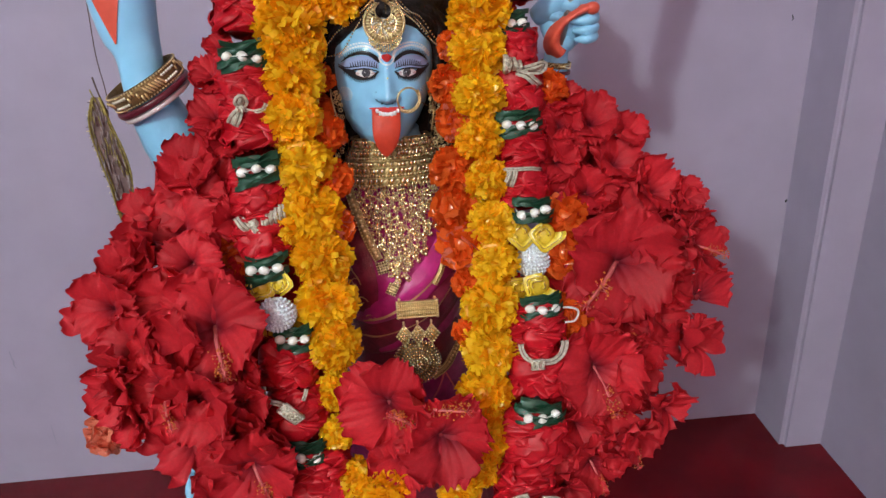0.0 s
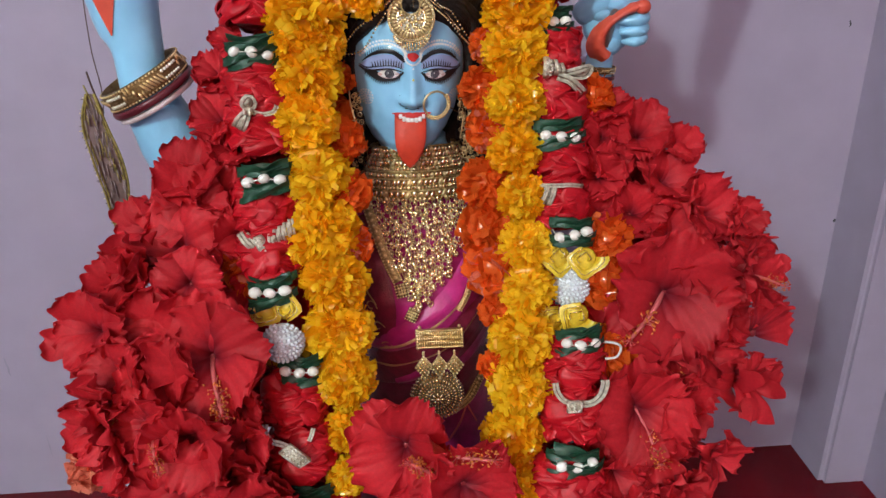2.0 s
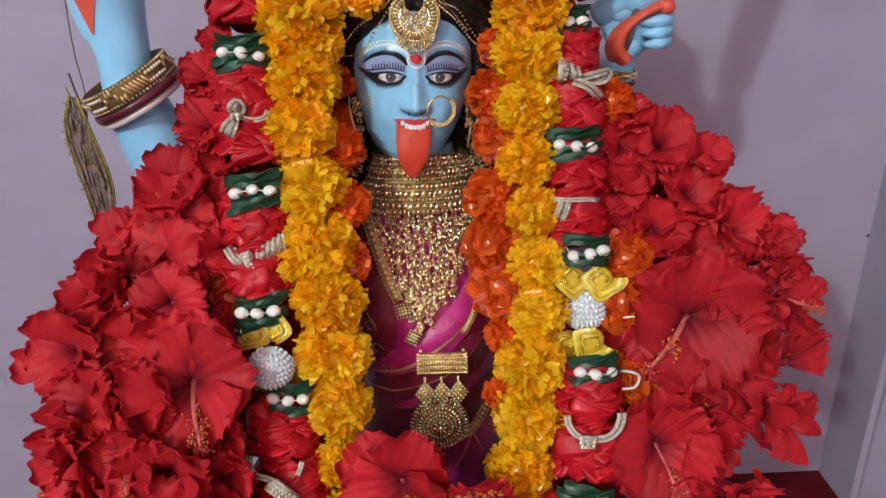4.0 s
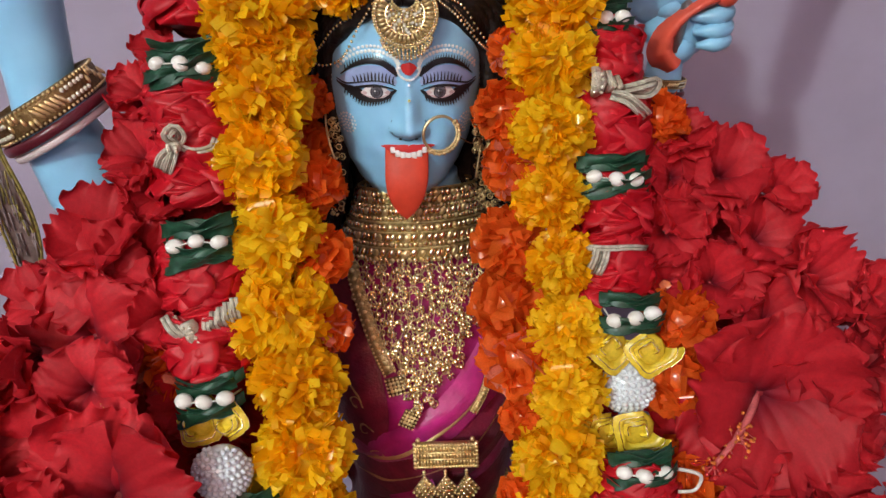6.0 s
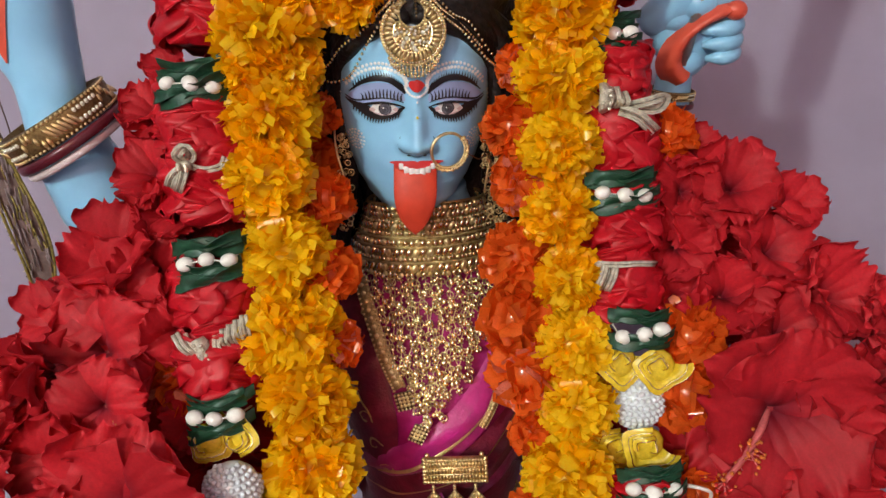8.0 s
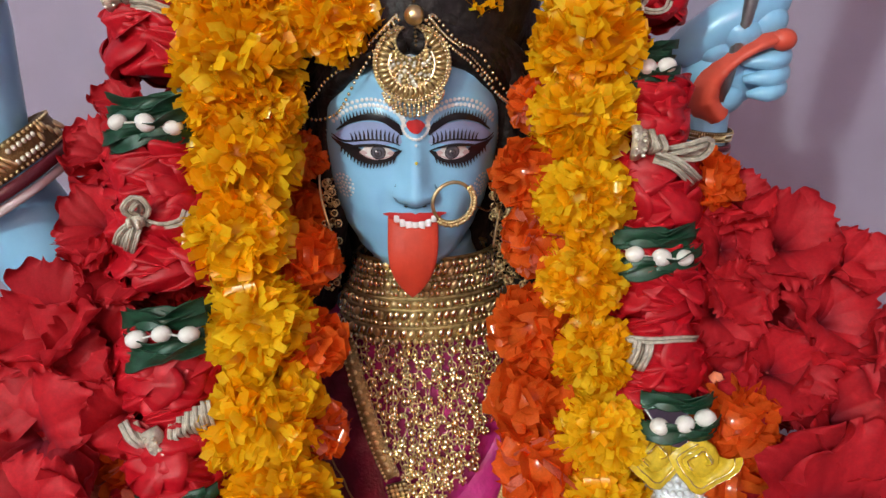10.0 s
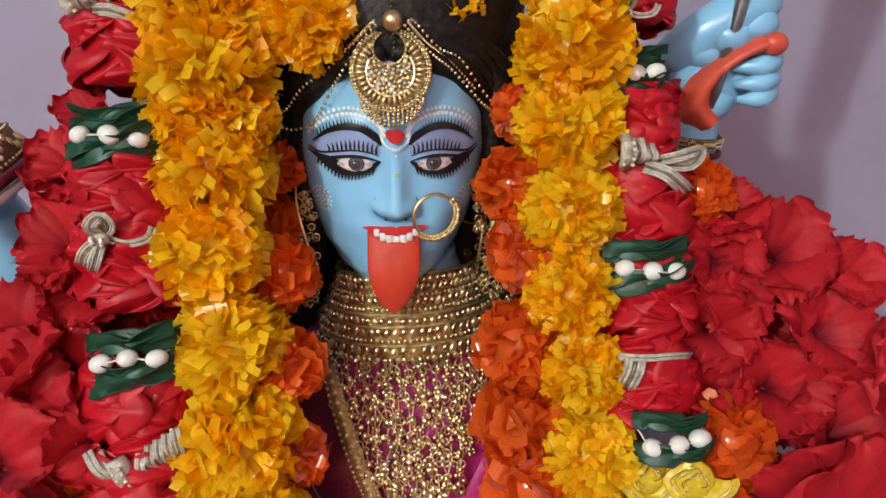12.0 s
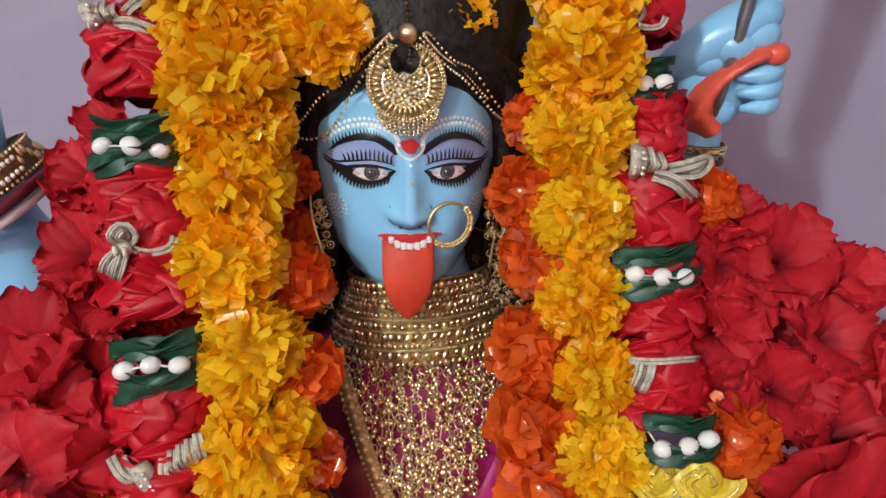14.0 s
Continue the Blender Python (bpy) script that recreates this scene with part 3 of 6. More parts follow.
# torso with draped cloth
SECTIONS = [(1.150, 0.105, 0.110, 0.790), (1.220, 0.080, 0.080, 0.790), (1.270, 0.064, 0.066, 0.780), (1.310, 0.066, 0.074, 0.776), (1.350, 0.074, 0.082, 0.776), (1.390, 0.082, 0.084, 0.780), (1.425, 0.090, 0.074, 0.788), (1.455, 0.096, 0.056, 0.800), (1.475, 0.070, 0.044, 0.806), (1.495, 0.040, 0.034, 0.804), (1.520, 0.031, 0.030, 0.802)]


def torso(z):
    for (z0, a0, b0, c0), (z1, a1, b1, c1) in zip(SECTIONS, SECTIONS[1:]):
        if z <= z1:
            u = max(0.0, (z - z0) / (z1 - z0))
            return a0 + (a1 - a0) * u, b0 + (b1 - b0) * u, c0 + (c1 - c0) * u
    return SECTIONS[-1][1:]


def chest(x, z, lift=0.0):
    a, b, c = torso(z)
    q = max(0.0, 1 - (x / a) ** 2)
    fold = 0.0016 * math.sin((z - 0.72 * x) * 330 + 2.0 * math.sin(x * 60)) * bell(z - 1.35, 0.09)
    return Vector((x, c - b * q ** 0.5 - fold - lift, z))


def torso_rows(z0, z1, n):
    rows = []
    for i in range(n):
        z = z0 + (z1 - z0) * i / (n - 1)
        a, b, c = torso(z)
        row = []
        for k in range(64):
            t = 2 * math.pi * k / 64
            x = a * math.sin(t)
            row.append(chest(x, z) if math.cos(t) > 0 else Vector((x, c + b * abs(math.cos(t)), z)))
        rows.append(list(reversed(row)))
    return rows


IDOL.grid(torso_rows(1.13, 1.480, 74), SARI, wrap=True, cap=True)
IDOL.grid(torso_rows(1.480, 1.525, 12), BLUE, wrap=True, cap=True)


def drape(line, mat, lift, n=30, cols=7, puff=0.004):
    """A cloth fold laid over the chest: points (x, z, half width)."""
    pts = curve([(x, w, z) for x, z, w in line], n)
    rows = []
    for i, p in enumerate(pts):
        t = pts[min(i + 1, n - 1)] - pts[max(i - 1, 0)]
        d = Vector((t.x, 0, t.z)).normalized()
        rows.append([chest(p.x - d.z * p.y * c, p.z + d.x * p.y * c, lift + puff * (1 - c * c)) for c in [2 * k / (cols - 1) - 1 for k in range(cols)]])
    IDOL.grid(rows, mat)


drape([(-0.055, 1.340, 0.010), (-0.02, 1.356, 0.013), (0.012, 1.376, 0.015), (0.042, 1.406, 0.014), (0.062, 1.440, 0.010)], SARI, 0.004)
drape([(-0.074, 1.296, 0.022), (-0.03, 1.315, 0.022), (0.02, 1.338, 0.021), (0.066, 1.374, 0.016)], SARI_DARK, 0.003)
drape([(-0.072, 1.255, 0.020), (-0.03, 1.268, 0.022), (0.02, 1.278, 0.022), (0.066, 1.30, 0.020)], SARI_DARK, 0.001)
drape([(-0.030, 1.298, 0.004), (-0.012, 1.309, 0.006), (0.004, 1.324, 0.004)], SARI, 0.006)
drape([(-0.045, 1.338, 0.0010), (-0.01, 1.357, 0.0012), (0.03, 1.384, 0.0012), (0.058, 1.422, 0.001)], SARI_GOLD, 0.0085, puff=0.0005, cols=3)
drape([(-0.060, 1.310, 0.0010), (-0.02, 1.326, 0.0012), (0.03, 1.349, 0.0012), (0.064, 1.385, 0.001)], SARI_GOLD, 0.0075, puff=0.0005, cols=3)
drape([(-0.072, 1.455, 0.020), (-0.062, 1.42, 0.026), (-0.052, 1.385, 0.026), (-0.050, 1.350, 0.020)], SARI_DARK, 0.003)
for k in range(3):
    c = (-0.050 + 0.006 * k, 1.385 - 0.02 * k)
    drape([(c[0] + 0.006 * math.cos(a) * (1 - a / 8), c[1] + 0.006 * math.sin(a) * (1 - a / 8), 0.0007) for a in [j * 0.8 for j in range(8)]], SARI_GOLD, 0.0075, 24, 3, 0.0003)
drape([(-0.078, 1.425, 0.0008), (-0.06, 1.408, 0.0008), (-0.045, 1.388, 0.0008)], SARI_GOLD, 0.0072, 14, 3, 0.0003)

# raised open hand, its forearm and upper arm
IDOL.tube(curve([(-0.085, 0.805, 1.448), (-0.140, 0.800, 1.446), (-0.185, 0.782, 1.470), (-0.208, 0.768, 1.505)], 16), [0.030 + 0.003 * i / 15 for i in range(16)], BLUE, 20)
ARM_LEVELS = [(1.480, -0.196, 0.774, 0.034, 0.032), (1.517, -0.2155, 0.764, 0.0335, 0.031), (1.561, -0.2285, 0.758, 0.0290, 0.027), (1.590, -0.2360, 0.757, 0.0235, 0.023), (1.609, -0.2390, 0.758, 0.0212, 0.0205), (1.625, -0.2400, 0.760, 0.0222, 0.0215), (1.644, -0.2450, 0.763, 0.0272, 0.0240), (1.677, -0.2465, 0.764, 0.0312, 0.0255), (1.700, -0.2470, 0.764, 0.0318, 0.0240)]


def arm_level(z):
    """Centre and half widths of the raised arm at a height."""
    line = curve([Vector((c, d, w)) for z0, c, d, w, t in ARM_LEVELS], 97)
    deep = curve([Vector((z0, t, 0)) for z0, c, d, w, t in ARM_LEVELS], 97)
    i = min(range(97), key=lambda k: abs(deep[k].x - z))
    return line[i].x, line[i].y, line[i].z, deep[i].y


rows = []
for i in range(49):
    z = 1.480 + 0.220 * i / 48
    cx, cy, half, deep = arm_level(z)
    rows.append([Vector((cx + half * math.cos(a), cy + deep * math.sin(a), z)) for a in [2 * math.pi * k / 40 for k in range(40)]])
IDOL.grid(rows, BLUE, wrap=True, cap=True)
for k in range(4):
    x = -0.268 + 0.0165 * k
    IDOL.tube(curve([(x, 0.756, 1.682), (x - 0.002, 0.752, 1.715), (x - 0.001, 0.750, 1.75 - 0.006 * abs(k - 1.5))], 8), [0.0085, 0.0085, 0.0082, 0.008, 0.0076, 0.007, 0.0058, 0.003], BLUE, 10)
# red wedge painted on the palm
rows = []
for i in range(14):
    u = i / 13
    z = 1.639 + 0.056 * u
    cx, cy, half, deep = arm_level(z)
    mid, wide = -0.2520 - 0.0022 * u, 0.0006 + 0.0172 * u
    row = []
    for c in (-1, -0.6, -0.2, 0.2, 0.6, 1):
        x = mid + wide * c
        row.append(Vector((x, cy - deep * math.sqrt(max(0.06, 1 - ((x - cx) / half) ** 2)) - 0.0010, z)))
    rows.append(row)
IDOL.grid(list(reversed(rows)), ALTA)

# raised fist with a red creased palm
FARM = curve([(0.085, 0.810, 1.448), (0.140, 0.835, 1.450), (0.178, 0.845, 1.495), (0.189, 0.840, 1.550), (0.194, 0.838, 1.600)], 24)
IDOL.tube(FARM, [0.028 - 0.0155 * (i / 23) ** 0.8 for i in range(24)], BLUE, 18)
IDOL.ball((0.202, 0.842, 1.622), (0.0275, 0.022, 0.031), BLUE, 28, 20)
IDOL.ball((0.197, 0.838, 1.602), (0.0180, 0.018, 0.015), BLUE, 20, 14)
back = curve([(0.170, 0.842, 1.628), (0.183, 0.832, 1.639), (0.199, 0.828, 1.650), (0.214, 0.828, 1.657), (0.224, 0.832, 1.660), (0.229, 0.838, 1.661)], 18)
IDOL.tube(back, [(0.0105, 0.0118, 0.0128, 0.0136, 0.0140, 0.0142, 0.0143, 0.0143, 0.0142, 0.0141, 0.0140, 0.0138, 0.0136, 0.0130, 0.0120, 0.0104, 0.0078, 0.004)[i] for i in range(18)], BLUE, 20)
for x, y, z, r0 in ((0.2180, 0.8245, 1.6480, 0.0118), (0.2215, 0.8290, 1.6600, 0.0112), (0.2030, 0.8235, 1.6420, 0.0120), (0.1900, 0.8290, 1.6330, 0.0110)):
    IDOL.ball((x, y, z), (r0 * 1.15, r0, r0 * 0.95), BLUE, 20, 14)
IDOL.ball((0.2160, 0.830, 1.6190), (0.0150, 0.0125, 0.0145), BLUE, 20, 14)
for z, x0, r0 in ((1.6270, 0.203, 0.0066), (1.6170, 0.205, 0.0066), (1.6075, 0.208, 0.0060)):
    path = curve([(0.224, 0.848, z + 0.001), (0.2305, 0.836, z), (0.2300, 0.823, z - 0.001), (0.220, 0.814, z - 0.002), (x0, 0.817, z - 0.003)], 14)
    IDOL.tube(path, [r0 * (0.92 + 0.10 * math.sin(math.pi * i / 13)) * (1.0 if i < 11 else 1 - 0.22 * (i - 10)) for i in range(14)], BLUE, 14)
palm = curve([(0.2285, 0.8125, 1.6385), (0.2190, 0.8085, 1.6375), (0.2060, 0.8080, 1.6320), (0.1950, 0.8110, 1.6230), (0.1880, 0.8150, 1.6115), (0.1875, 0.8180, 1.5990), (0.1960, 0.8195, 1.5890)], 44)
broad = curve([(0.0046, 0, 0), (0.0058, 0, 0), (0.0052, 0, 0), (0.0056, 0, 0), (0.0074, 0, 0), (0.0100, 0, 0), (0.0086, 0, 0)], 44)
rows = []
for i, p in enumerate(palm):
    d = palm[min(i + 1, 43)] - palm[max(i - 1, 0)]
    d = Vector((d.x, 0, d.z)).normalized()
    h = broad[i].x
    crease = 0.0009 * max(0.0, math.sin(i * 1.15)) ** 6 if i > 10 else 0.0
    rows.append([p + Vector((-d.z * h * c, 0.0095 * c * c + crease - 0.0018 * (1 - c * c), d.x * h * c)) for c in (-1.15, -0.8, -0.4, 0, 0.4, 0.8, 1.15)])
IDOL.grid(list(reversed(rows)), ALTA)
IDOL.ball((0.2255, 0.8125, 1.6375), (0.0080, 0.0062, 0.0068), ALTA, 14, 10)
# lower arms, mostly under the flowers, and the skirt down to the pedestal
IDOL.tube(curve([(-0.088, 0.80, 1.43), (-0.135, 0.775, 1.36), (-0.180, 0.70, 1.29), (-0.192, 0.62, 1.262), (-0.196, 0.590, 1.262)], 18), [0.027 - 0.0006 * i for i in range(18)], BLUE, 14)
IDOL.ball((-0.198, 0.578, 1.260), (0.018, 0.022, 0.014), BLUE, 14, 10)
for k in range(4):
    IDOL.tube(curve([(-0.208 + 0.008 * k, 0.566, 1.266), (-0.210 + 0.008 * k, 0.552, 1.262), (-0.209 + 0.008 * k, 0.546, 1.245)], 8), [0.0052, 0.0054, 0.0054, 0.0052, 0.005, 0.0046, 0.004, 0.002], BLUE, 10)
IDOL.tube(curve([(0.088, 0.80, 1.43), (0.125, 0.775, 1.36), (0.145, 0.73, 1.28), (0.150, 0.68, 1.21), (0.150, 0.64, 1.17)], 18), [0.027 - 0.0006 * i for i in range(18)], BLUE, 14)
rows = []
for i in range(14):
    u = i / 13
    z = 0.865 + 0.29 * u
    rows.append([Vector(((0.150 - 0.045 * u) * (1 + 0.04 * math.cos(14 * a)) * math.cos(a), 0.79 + (0.145 - 0.035 * u) * (1 + 0.04 * math.cos(14 * a)) * math.sin(a), z)) for a in [2 * math.pi * k / 84 for k in range(84)]])
IDOL.grid(rows, SARI_DARK, wrap=True, cap=True)
idol = thing("statue", "sky-blue painted idol with raised arms and magenta silk cloth", "statue", data=IDOL.mesh("statue"))

bm = Shape()
for r, z0, z1 in ((0.22, 0.80, 0.832), (0.185, 0.832, 0.868)):
    bm.tube([(0, 0.79, z0), (0, 0.79, z0 + 0.003), (0, 0.79, z1 - 0.003), (0, 0.79, z1)], [r - 0.003, r, r, r - 0.003], WOOD, 40)
thing("pedestal", "round two-step dark wooden pedestal under the idol", "pedestal", data=bm.mesh("pedestal", False))

# sword in the fist
sword = thing("sword", "steel ceremonial sword held upright in the raised fist", "sword")
sh = Shape()
sh.tube(curve([(0.194, 0.824, 1.600), (0.2015, 0.816, 1.645), (0.209, 0.812, 1.690)], 8), 0.0040, STEEL, 10)
part("handle", sh.mesh("handle"), sword)
sh = Shape()
rows = []
for i in range(20):
    u = i / 19
    c = Vector((0.208 + 0.035 * u + 0.03 * u * u, 0.812, 1.688 + 0.26 * u))
    half = 0.024 + 0.010 * u - 0.030 * max(0, u - 0.85) / 0.15
    rows.append([c + Vector((half * math.cos(a), 0.0022 * math.sin(a), 0)) for a in [2 * math.pi * k / 12 for k in range(12)]])
sh.grid(rows, STEEL, wrap=True, cap=True)
part("blade", sh.mesh("blade"), sword)

# ---- flowers ----
PICK = random.Random(11)


def petal_mesh(kind, seed):
    """One frilled petal that starts at the origin and leans out along +x, of unit length."""
    r = random.Random(seed)
    start, mid, end, frill, wide = {"o": (24, 74, 90, 0.050, 0.76), "h": (14, 52, 84, 0.060, 0.78), "r": (12, 46, 100, 0.16, 0.50), "d": (18, 80, 124, 0.055, 0.80), "s": (30, 70, 60, 0.09, 0.70)}[kind]
    mid, end = mid + r.uniform(-9, 9), end + r.uniform(-14, 14)
    ph, ph2, lean = r.uniform(0, 6.3), r.uniform(0, 6.3), r.uniform(0.08, 0.20)
    nu, nv = 16, 57
    verts, faces, uvs = [], [], []
    x = z = 0.0
    for i in range(nu):
        u = i / (nu - 1)
        th = radians(start + (mid - start) * min(1, u * 2) if u < 0.5 else mid + (end - mid) * (u - 0.5) * 2)
        if i:
            x += math.sin(th) / (nu - 1)
            z += math.cos(th) / (nu - 1)
        w = wide * (0.10 + 0.98 * u ** 0.75) * (1 - 0.30 * max(0, u - 0.72) ** 1.5 / 0.148)
        for j in range(nv):
            v = 2 * j / (nv - 1) - 1
            edge = u ** 2.2
            back = 0.40 * abs(v) ** 3.0 * edge + 0.020 * edge * math.sin(6 * v + ph) + u ** 8 * (0.050 * (1 - abs(math.sin(6.5 * v + ph2))) + 0.066 * (0.5 + 0.5 * math.sin(27 * v + ph + 2 * math.sin(5 * v))))
            lift = frill * edge * (math.sin(4.6 * v + ph) + 0.65 * math.sin(9.5 * v + ph2) * abs(v)) + 0.17 * u * v * v * (1 if kind != "d" else -0.5) + lean * v * u
            lift += (0.075 * u ** 5 * math.sin(11 * v + 2 * ph) + 0.055 * u ** 10 * math.sin(24 * v + ph2 + 1.5 * math.sin(4 * v))) * (0.6 + 0.4 * abs(v))
            lift += 0.014 * abs(math.sin(10 * v + 0.6 * u + ph)) * u * (1.25 - u) * 2
            px, pz = x - back * math.sin(th) - lift * math.cos(th), z - back * math.cos(th) + lift * math.sin(th)
            verts.append((px, w * v * (1 - 0.10 * abs(lift)), pz))
            uvs.append((0.5 + 0.5 * v * (0.3 + 0.7 * u), u))
    for i in range(nu - 1):
        for j in range(nv - 1):
            faces.append((i * nv + j, i * nv + j + 1, (i + 1) * nv + j + 1, (i + 1) * nv + j))
    me = bpy.data.meshes.new("petal")
    me.from_pydata(verts, [], faces)
    layer = me.uv_layers.new(name="UVMap")
    layer.data.foreach_set("uv", [c for loop in me.loops for c in uvs[loop.vertex_index]])
    me.polygons.foreach_set("use_smooth", [True] * len(faces))
    me.materials.append(PETAL)
    return me


def stamen_mesh(seed, long):
    r = random.Random(seed)
    sh = Shape()
    bend = r.uniform(0.2, 0.55)
    path = curve([(0, 0, 0.02), (0.02, 0, 0.35 * long), (bend * 0.45, 0, 0.7 * long), (bend, 0, long)], 14)
    sh.tube(path, [0.040 - 0.018 * i / 13 for i in range(14)], STYLE, 8)
    for k in range(72):
        p = path[int(7 + 6.9 * r.random())]
        d = Vector((r.gauss(0, 1), r.gauss(0, 1), r.gauss(0, 0.6))).normalized() * r.uniform(0.07, 0.16)
        sh.ball(p + d, r.uniform(0.012, 0.021), POLLEN, 5, 3)
        if k % 2 == 0:
            sh.tube([p, p + d], 0.006, STYLE, 3)
    for k in range(5):
        a = 2 * math.pi * k / 5
        q = path[-1] + Vector((0.06 * math.cos(a), 0.06 * math.sin(a), 0.08))
        sh.tube([path[-1], q], 0.008, STYLE, 4)
        sh.ball(q, 0.022, LIP, 6, 4)
    return sh.mesh("stamen")


def calyx_mesh():
    sh = Shape()
    sh.tube([(0, 0, -0.42), (0, 0, -0.30), (0, 0, -0.12), (0, 0, 0.02), (0, 0, 0.06)], [0.03, 0.05, 0.10, 0.11, 0.06], STEM, 10)
    return sh.mesh("calyx")


PETALS = {k: [petal_mesh(k, 40 * i + ord(k)) for i in range(6)] for k in "ohrds"}
STAMENS = [stamen_mesh(7 + i, 0.80 + 0.10 * i) for i in range(3)]
CALYX = calyx_mesh()


def facing(x, y, z, turn, tilt, spin, size):
    way = Vector((math.sin(radians(turn)) * math.cos(radians(tilt)), -math.cos(radians(turn)) * math.cos(radians(tilt)), math.sin(radians(tilt))))
    rot = way.to_track_quat("Z", "Y").to_matrix().to_4x4()
    return Matrix.Translation((x, y, z)) @ rot @ Matrix.Rotation(radians(spin), 4, "Z") @ Matrix.Diagonal((size, size, size, 1))


def hibiscus(x, y, z, width, kind, spin, turn, tilt, behind=True, aim=None, lean=38, long=1.0, slim=1.0):
    size = width * {"o": 0.56, "h": 0.64, "r": 0.68, "d": 0.60, "s": 0.75}[kind]
    sink = 0.30 if kind in "oh" else 0.15
    m = facing(x, y, z, turn, 18 + tilt, spin, size)
    m = m @ Matrix.Translation((0, 0, -sink))
    flower = part("hibiscus", CALYX, GARLAND, m)
    count = {"s": 2, "r": 4}.get(kind, 5)
    for k in range(count):
        a = 360 / 5 * k + PICK.uniform(-9, 9)
        q = Matrix.Rotation(radians(a), 4, "Z") @ Matrix.Rotation(radians(PICK.uniform(-9, 9)), 4, "Y") @ Matrix.Diagonal((1, slim * PICK.uniform(0.92, 1.1), PICK.uniform(0.9, 1.1), 1))
        part("petal", PICK.choice(PETALS[kind]), flower, q)
    if kind == "o" or aim is not None or PICK.random() < 0.10:
        part("stamen", PICK.choice(STAMENS), flower, Matrix.Rotation(radians((PICK.uniform(-110, -30) if aim is None else aim) - spin), 4, "Z") @ Matrix.Rotation(radians(lean), 4, "Y") @ Matrix.Diagonal((1, 1, long, 1)), "pink stamen with orange pollen")
    if behind and width > 0.05:
        # the flower strung behind this one
        hibiscus(x * 0.92 + PICK.uniform(-0.010, 0.010), y + 0.040, z - 0.008 + PICK.uniform(-0.012, 0.006), width * 0.75, "h", spin + 37, turn * 1.2 + PICK.uniform(-15, 15), tilt + PICK.uniform(-10, 10), False)


def stalk(*points):
    """A bare flower stalk that shows between the petals."""
    sh = Shape()
    sh.tube(curve(points, 14), 0.0014, STALK, 6)
    part("stalk", sh.mesh("stalk"), GARLAND, None, "dark green flower stalk")


def blade(sh, r, d, mat, broad, teeth):
    """One plastic petal that points along d, its blunt end slit into teeth that bend their own ways."""
    side = d.cross(Vector((r.gauss(0, 1), r.gauss(0, 1), r.gauss(0, 1)))).normalized()
    up = d.cross(side)
    long, wide = r.uniform(0.86, 1.06), r.uniform(0.15, 0.26) * broad
    bend, cup = r.uniform(0.10, 0.75), r.uniform(0.02, 0.08)
    root, neck = d * (0.38 * long), d * (0.74 * long) + up * (0.10 * bend)
    sh.grid([[root - side * wide * 0.35, root + up * cup * 0.4, root + side * wide * 0.35], [neck - side * wide + up * cup, neck, neck + side * wide + up * cup]], mat)
    for k in range(teeth):
        a, b = 2 * k / teeth - 1, 2 * (k + 1) / teeth - 1
        own = bend + r.uniform(-0.30, 0.30)
        reach, skew = r.uniform(0.22, 0.34) * long, r.uniform(-0.10, 0.10)
        rows = []
        for u in (0.0, 0.5, 1.0):
            c = neck + d * (reach * u * math.cos(own * u)) + up * (reach * 1.2 * math.sin(own) * u * u)
            grow = (1.0, 1.16, 1.02)[int(2 * u)]
            fray = 0.04 * r.uniform(-1, 1) if u == 1.0 else 0.0
            rows.append([c + side * (wide * a * grow + skew * u * u * wide + 0.006) + up * (cup * a * a * (1 - u)), c + side * (wide * b * grow + skew * u * u * wide - 0.006) + up * (cup * b * b * (1 - u)) + d * fray])
        sh.grid(rows, mat)


def pompon_meshes(seed, blades, mat, other, broad=1.0, teeth=3):
    """A ball of slit petals: the joined rest, and the petals on its front one by one."""
    r = random.Random(seed)
    rest, front = Shape(), []
    rest.ball((0, 0, 0), 0.66, mat, 14, 9)
    for k in range(blades):
        zc = 1 - 2 * (k + 0.5) / blades
        a = k * 2.39996 + r.uniform(-0.25, 0.25)
        q = math.sqrt(1 - zc * zc)
        d = Vector((q * math.cos(a), q * math.sin(a), zc))
        d = (d + Vector((r.gauss(0, 0.13), r.gauss(0, 0.13), r.gauss(0, 0.13)))).normalized()
        use = other if r.random() < 0.35 else mat
        if -d.y > 0.45 and len(front) < 18 and k % 3:
            sh = Shape()
            blade(sh, r, d, use, broad, teeth)
            front.append(sh.mesh("plastic_petal"))
        else:
            blade(rest, r, d, use, broad, teeth)
    return rest.mesh("pompon"), front


POMPONS = [pompon_meshes(i, 215, MARIGOLD, MARIGOLD_LIGHT, 1.22, 3) for i in range(5)]
POMPONS_LIGHT = [pompon_meshes(20 + i, 215, MARIGOLD_LIGHT, MARIGOLD, 1.22, 3) for i in range(5)]
PALES = [pompon_meshes(70, 80, ORANGE_PALE, ORANGE_PALE, 1.9, 2)]
ORANGES = [pompon_meshes(50 + i, 90, ORANGE, ORANGE_PALE if i == 3 else ORANGE, 1.8, 2) for i in range(4)]


def puff(name, kinds, x, y, z, r, flat):
    spin = Euler((PICK.uniform(-0.35, 0.35), PICK.uniform(-0.35, 0.35), PICK.uniform(-0.6, 0.6))).to_matrix().to_4x4()
    s = r * PICK.uniform(0.97, 1.07)
    rest, front = PICK.choice(kinds)
    ob = part(name, rest, GARLAND, Matrix.Translation((x, y, z)) @ Matrix.Diagonal((s, s, s * flat, 1)) @ spin)
    tagged(ob, kind="stuff")
    for me in front:
        part("plastic_petal", me, ob)


def marigold(x, y, z, r):
    puff("marigold", POMPONS if z > 1.615 or PICK.random() < 0.2 else POMPONS_LIGHT, x, y, z, r, 0.92)


